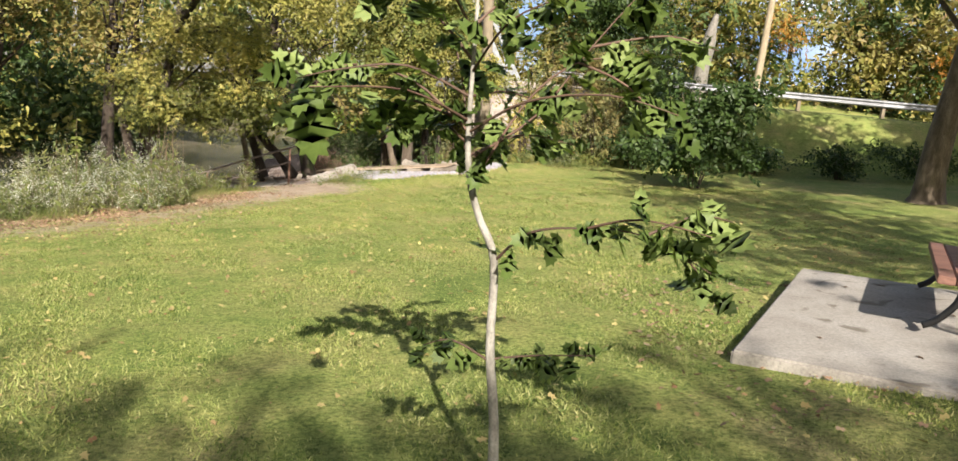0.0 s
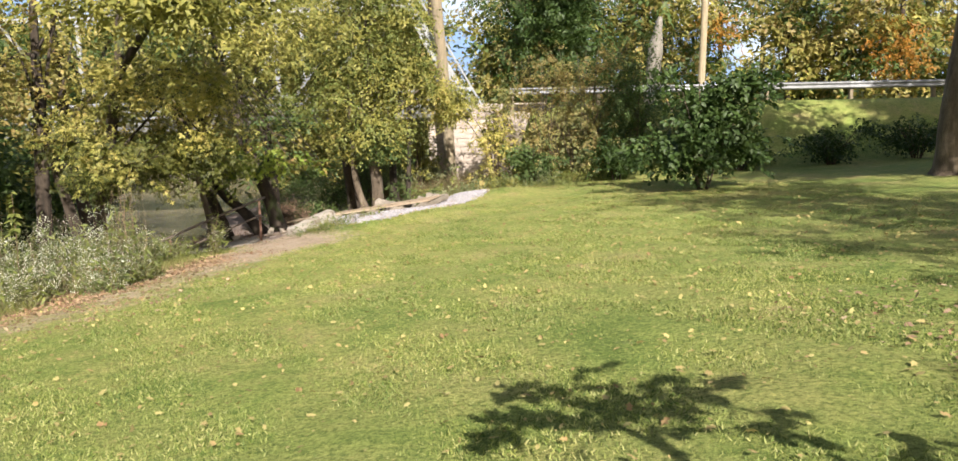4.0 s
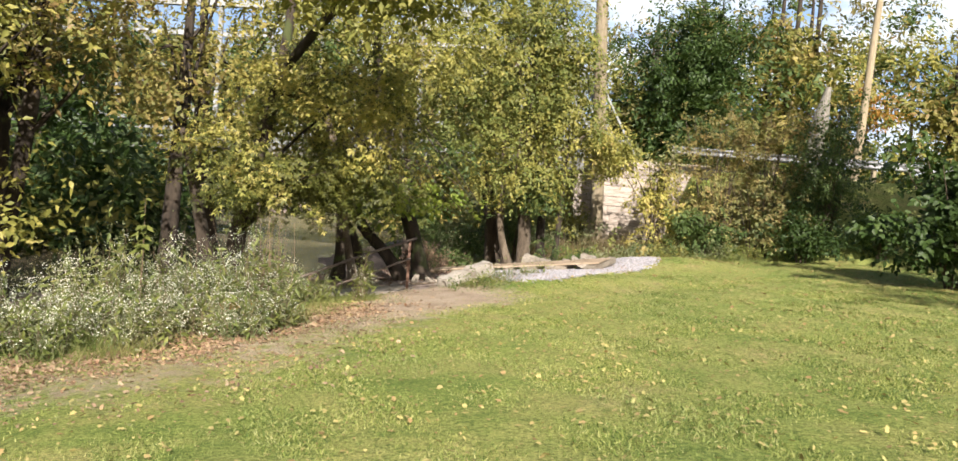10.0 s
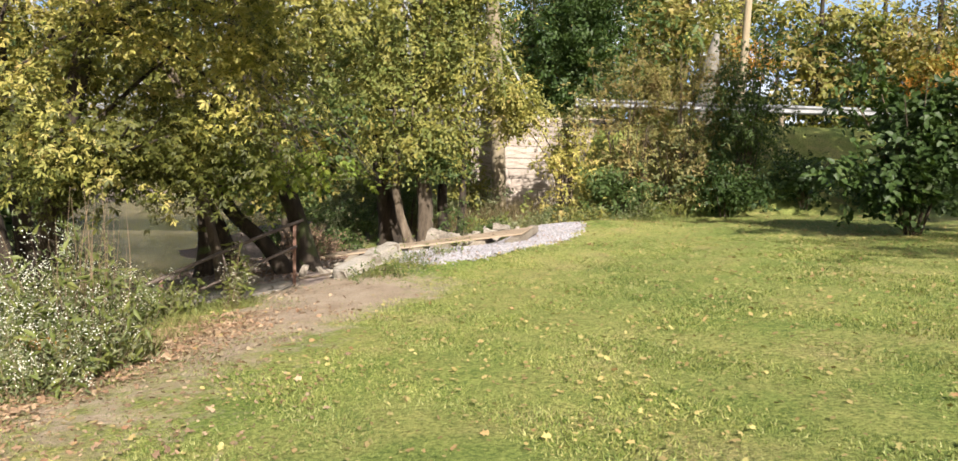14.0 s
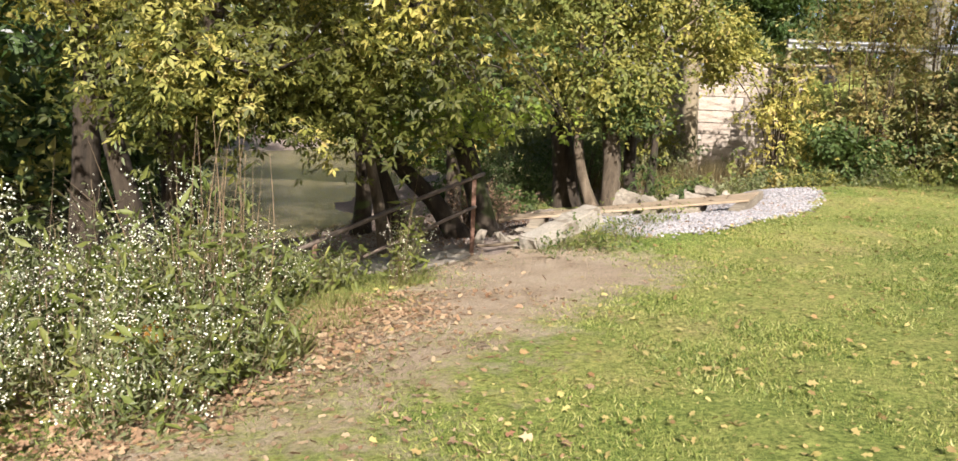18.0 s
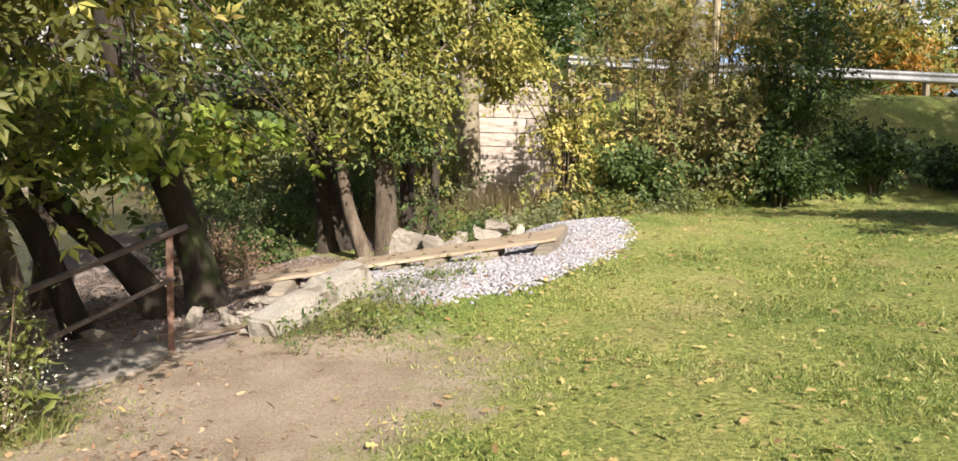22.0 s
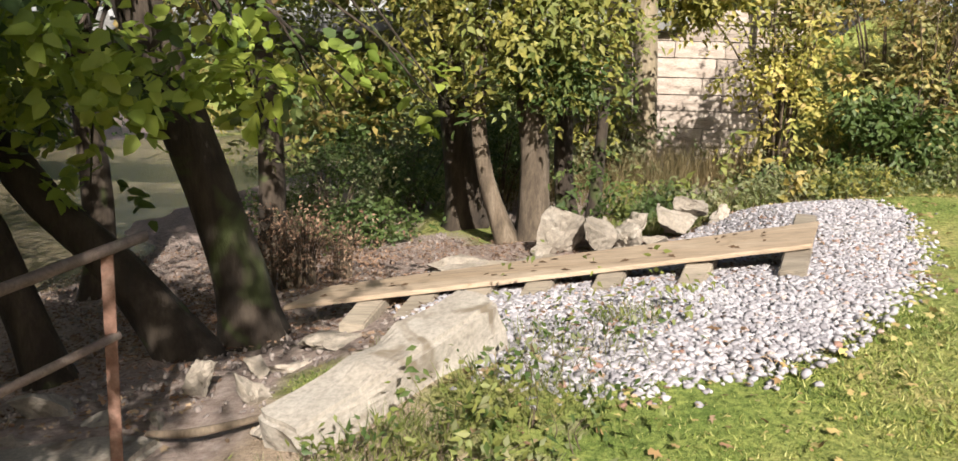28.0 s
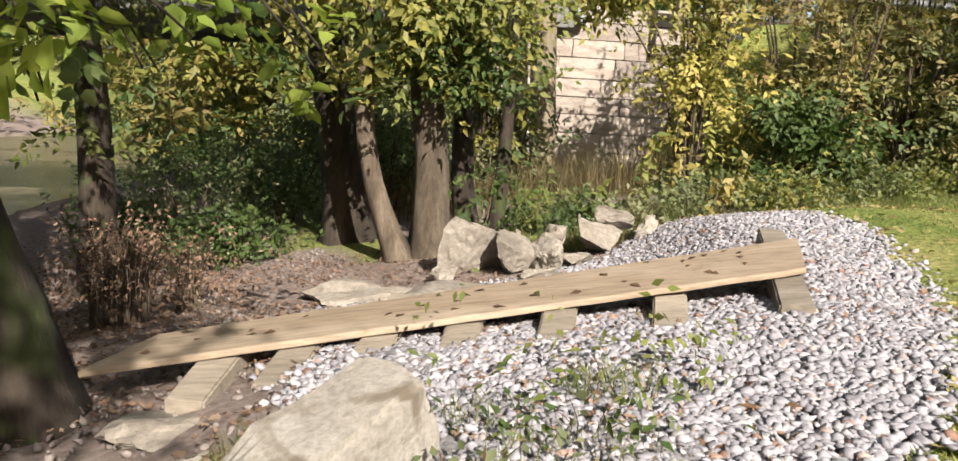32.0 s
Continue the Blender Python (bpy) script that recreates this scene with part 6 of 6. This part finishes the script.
# standing reeds before the stone wall
n = 5200
x, y = lay(n, -4.4, 2.6, 34.6, 37.4)
along = np.stack([rng.normal(size=n) * 0.16, rng.normal(size=n) * 0.16, np.ones(n)], -1)
tagged(scatter("dry_reeds", np.stack([x, y, gz(x, y) - 0.02], -1), along, rng.normal(size=(n, 3)), rng.uniform(0.25, 0.9, n), "tall", M["reed"], wide=0.016), "tall dry grass before the stone wall", "grass", kind="stuff")

# fallen leaves on the lawn, litter under the trees and along the path
x, y = lay(36000, -9, 8, 4, 32)
k = on_lawn(x, y) & (rng.random(len(x)) < np.clip((y - 2) / 15, 0.2, 1))
x, y = x[k], y[k]
n = len(x)
tagged(scatter("fallen_leaves", np.stack([x, y, gz(x, y) + 0.035], -1), rng.normal(size=(n, 3)) * np.array([1, 1, 0.25]), unit(rng.normal(size=(n, 3)) * 0.35 + np.array([0, 0, 1])), 0.018 + 0.06 * rng.random(n) ** 2.4, "lobed", M["leaf_fallen"]), "dry fallen leaves scattered on the lawn", "leaves", kind="stuff")
xs, ys = [], []
for n, x0, x1, y0, y1 in [(34000, -10.5, -5.2, 13.5, 22), (12000, -8.3, -6.2, 16.3, 21.2), (900, -7.2, -4.2, 21.8, 25), (13000, -8.5, -1.2, 26.6, 32.3), (3500, -3.5, 2.5, 31.2, 34), (15000, -13, -6.4, 24.8, 34), (1100, 1.3, 4.8, 6.0, 11), (2600, -5.6, -3.2, 23.6, 26.4)]:
    x, y = lay(n, x0, x1, y0, y1)
    k = (path_bare(x, y) > 0.02) | (shore_mask(x, y) > 0.3) | (x > 1) | ((x > -5.6) & (y > 23.6))
    k &= off_slab(x, y)
    k &= (rng.random(n) < np.clip(0.22 + 0.75 * (np.interp(y, PATH_Y, PATH_X) + 0.1 - x), 0.1, 1)) | (y > 25) | (x > 1)
    xs.append(x[k])
    ys.append(y[k])
x, y = np.concatenate(xs), np.concatenate(ys)
n = len(x)
wood = y > 25.6
for k, mat, what in ((~wood, "leaf_litter", "brown leaf litter on the bare earth of the path"), (wood, "leaf_forest", "dark reddish-brown leaf litter under the creekside trees")):
    n = int(k.sum())
    tagged(scatter("leaf_litter", np.stack([x[k], y[k], gz(x[k], y[k]) + 0.02], -1), rng.normal(size=(n, 3)) * np.array([1, 1, 0.3]), unit(rng.normal(size=(n, 3)) * 0.45 + np.array([0, 0, 1])), (0.02 + 0.062 * rng.random(n) ** 1.9) if mat == "leaf_litter" else (0.018 + 0.055 * rng.random(n) ** 1.7), "lobed", M[mat], wide=rng.uniform(0.55, 1.1, n)), what, "leaves", kind="stuff")

# leaves lying on the plank
for i in range(34):
    f, g = rng.uniform(0.03, 0.98), rng.uniform(0.1, 0.9)
    uy, uz, wid = plank_frame(f)
    q = PL + ux * (LEN * f) + uy * (wid * g) + uz * 0.058
    a = rng.uniform(0, 6.28)
    ob = scatter("dead_leaf", np.array([q]), np.array([ux * math.cos(a) + uy * math.sin(a)]), np.array([uz + Vector(rng.normal(size=3)) * 0.15]), rng.uniform(0.05, 0.09), "plain", M["leaf_dead"], wide=1.3)
    tagged(ob, "curled brown dead leaf lying on the plank", "leaf", "leaves on the plank")

for i in range(18):
    u, v = rng.uniform(0.06, 0.94, 2)
    x, y = (1 - v) * ((1 - u) * PAD[0][0] + u * PAD[1][0]) + v * ((1 - u) * PAD[3][0] + u * PAD[2][0]), (1 - v) * ((1 - u) * PAD[0][1] + u * PAD[1][1]) + v * ((1 - u) * PAD[3][1] + u * PAD[2][1])
    z = gp(1.95, 7.35) + 0.12 + 0.03 * (x - 1.95) + 0.008
    ob = scatter("dead_leaf", np.array([[x, y, z]]), np.array([[*rng.normal(size=2), 0.02]]), np.array([[*rng.normal(size=2) * 0.12, 1.0]]), rng.uniform(0.06, 0.12), "lobed", M["leaf_dead"])
    tagged(ob, "dry brown dead leaf lying on the concrete pad", "leaf", "leaves on the pad")

# crushed stone
STONES = []
for s in range(10):
    bm = boulder(pose(0, 0, 0), 1.25, 1.05, 0.66, 100 + s, 1, 0.7, 0.3)
    STONES.append(([tuple(v.co) for v in bm.verts], [tuple(v.index for v in f.verts) for f in bm.faces]))
    if s < 6:
        me = bpy.data.meshes.new("stone")
        bm.to_mesh(me)
        me.materials.append(M["gravel"])
        STONES[s] += (me,)
    bm.free()
bed = thing("gravel_bed", -2.6, 27.6, gp(-2.6, 27.6), "bed of pale grey crushed limestone around the plank", "gravel")
n = 95000
x, y = lay(n, -5.5, 0.7, 24.6, 31.8)
k = inside(GRAVEL, x + rng.normal(size=n) * 0.12, y + rng.normal(size=n) * 0.12) & off_slab(x, y)
x, y = x[k], y[k]
order = np.argsort((x + 3.2) ** 2 + (y - 26.3) ** 2)
x, y = x[order], y[order]
V, F, base = [], [], 0
for i in range(len(x)):
    s = 0.023 + 0.026 * rng.random() ** 1.7
    m = pose(x[i], y[i], gp(x[i], y[i]) + s * 0.12 + 0.014 * rng.random(), rng.normal() * 17, rng.normal() * 17, rng.uniform(0, 360)) @ Matrix.Diagonal((s, s, s, 1))
    if i < 300:
        ob = new("stone", STONES[i % 6][2])
        ob.parent = bed
        ob.matrix_basis = bed.matrix_basis.inverted() @ m
    else:
        sv, sf = STONES[i % 10][:2]
        mm = np.array(m)
        V.append(np.array(sv) @ mm[:3, :3].T + mm[:3, 3])
        F.append(np.array(sf) + base)
        base += len(sv)
M["gravel_mass"], nt, p = start_mat("gravel_mass")
geo = nt.nodes.new("ShaderNodeNewGeometry")
c = ramp(nt, geo.outputs["Random Per Island"], [(0, (0.2, 0.19, 0.208)), (0.35, (0.29, 0.28, 0.305)), (0.75, (0.37, 0.36, 0.385)), (0.94, (0.43, 0.41, 0.42)), (0.98, (0.34, 0.25, 0.21)), (1.0, (0.22, 0.12, 0.09))])
c = mixc(nt, 0.7, c, ramp(nt, tex(nt, 60, 4), [(0.3, (0.7, 0.7, 0.7)), (0.65, (1.1, 1.1, 1.1))]), "MULTIPLY")
nt.links.new(c, p.inputs["Base Color"])
p.inputs["Roughness"].default_value = 0.9
npmesh("gravel_rest", np.concatenate(V), np.concatenate(F), M["gravel_mass"], bed)["kind"] = "stuff"

# shore pebbles
n = 9000
x, y = lay(n, -13, -5.0, 25.2, 35)
k = shore_mask(x, y) > 0.5
x, y = x[k], y[k]
V, F, base = [], [], 0
for i in range(len(x)):
    s = 0.014 + 0.03 * rng.random() ** 2.5
    mm = np.array(pose(x[i], y[i], gp(x[i], y[i]) + s * 0.3, *rng.uniform(0, 360, 3)) @ Matrix.Diagonal((s, s, s, 1)))
    sv, sf = STONES[i % 10][:2]
    V.append(np.array(sv) @ mm[:3, :3].T + mm[:3, 3])
    F.append(np.array(sf) + base)
    base += len(sv)
tagged(npmesh("shore_pebbles", np.concatenate(V), np.concatenate(F), M["pebble"]), "pebbles along the stony creek shore", "pebbles", kind="stuff")

# stone courses of the abutment
blocks = [block(pose(0, 0, 0), 1, 1, 1, 0.02, 0.04, 3, 2.0 + i) for i in range(4)]
BM = []
for b in blocks:
    me = bpy.data.meshes.new("stone_block")
    b.to_mesh(me)
    b.free()
    me.materials.append(M["block"])
    BM.append(me)
r6 = random.Random(6)
row, z = 0, -1.5
while z < 2.95:
    hgt = r6.uniform(0.34, 0.46)
    x = -2.2
    while x < 2.9:
        w = r6.uniform(0.8, 1.7)
        ob = new("stone_block", r6.choice(BM))
        ob.parent = abutment
        ob.matrix_basis = pose(x + w / 2, 39.0 - r6.uniform(0, 0.05), z + hgt / 2) @ Matrix.Diagonal((w - 0.012, 0.34, hgt - 0.018, 1))
        x += w
    z += hgt
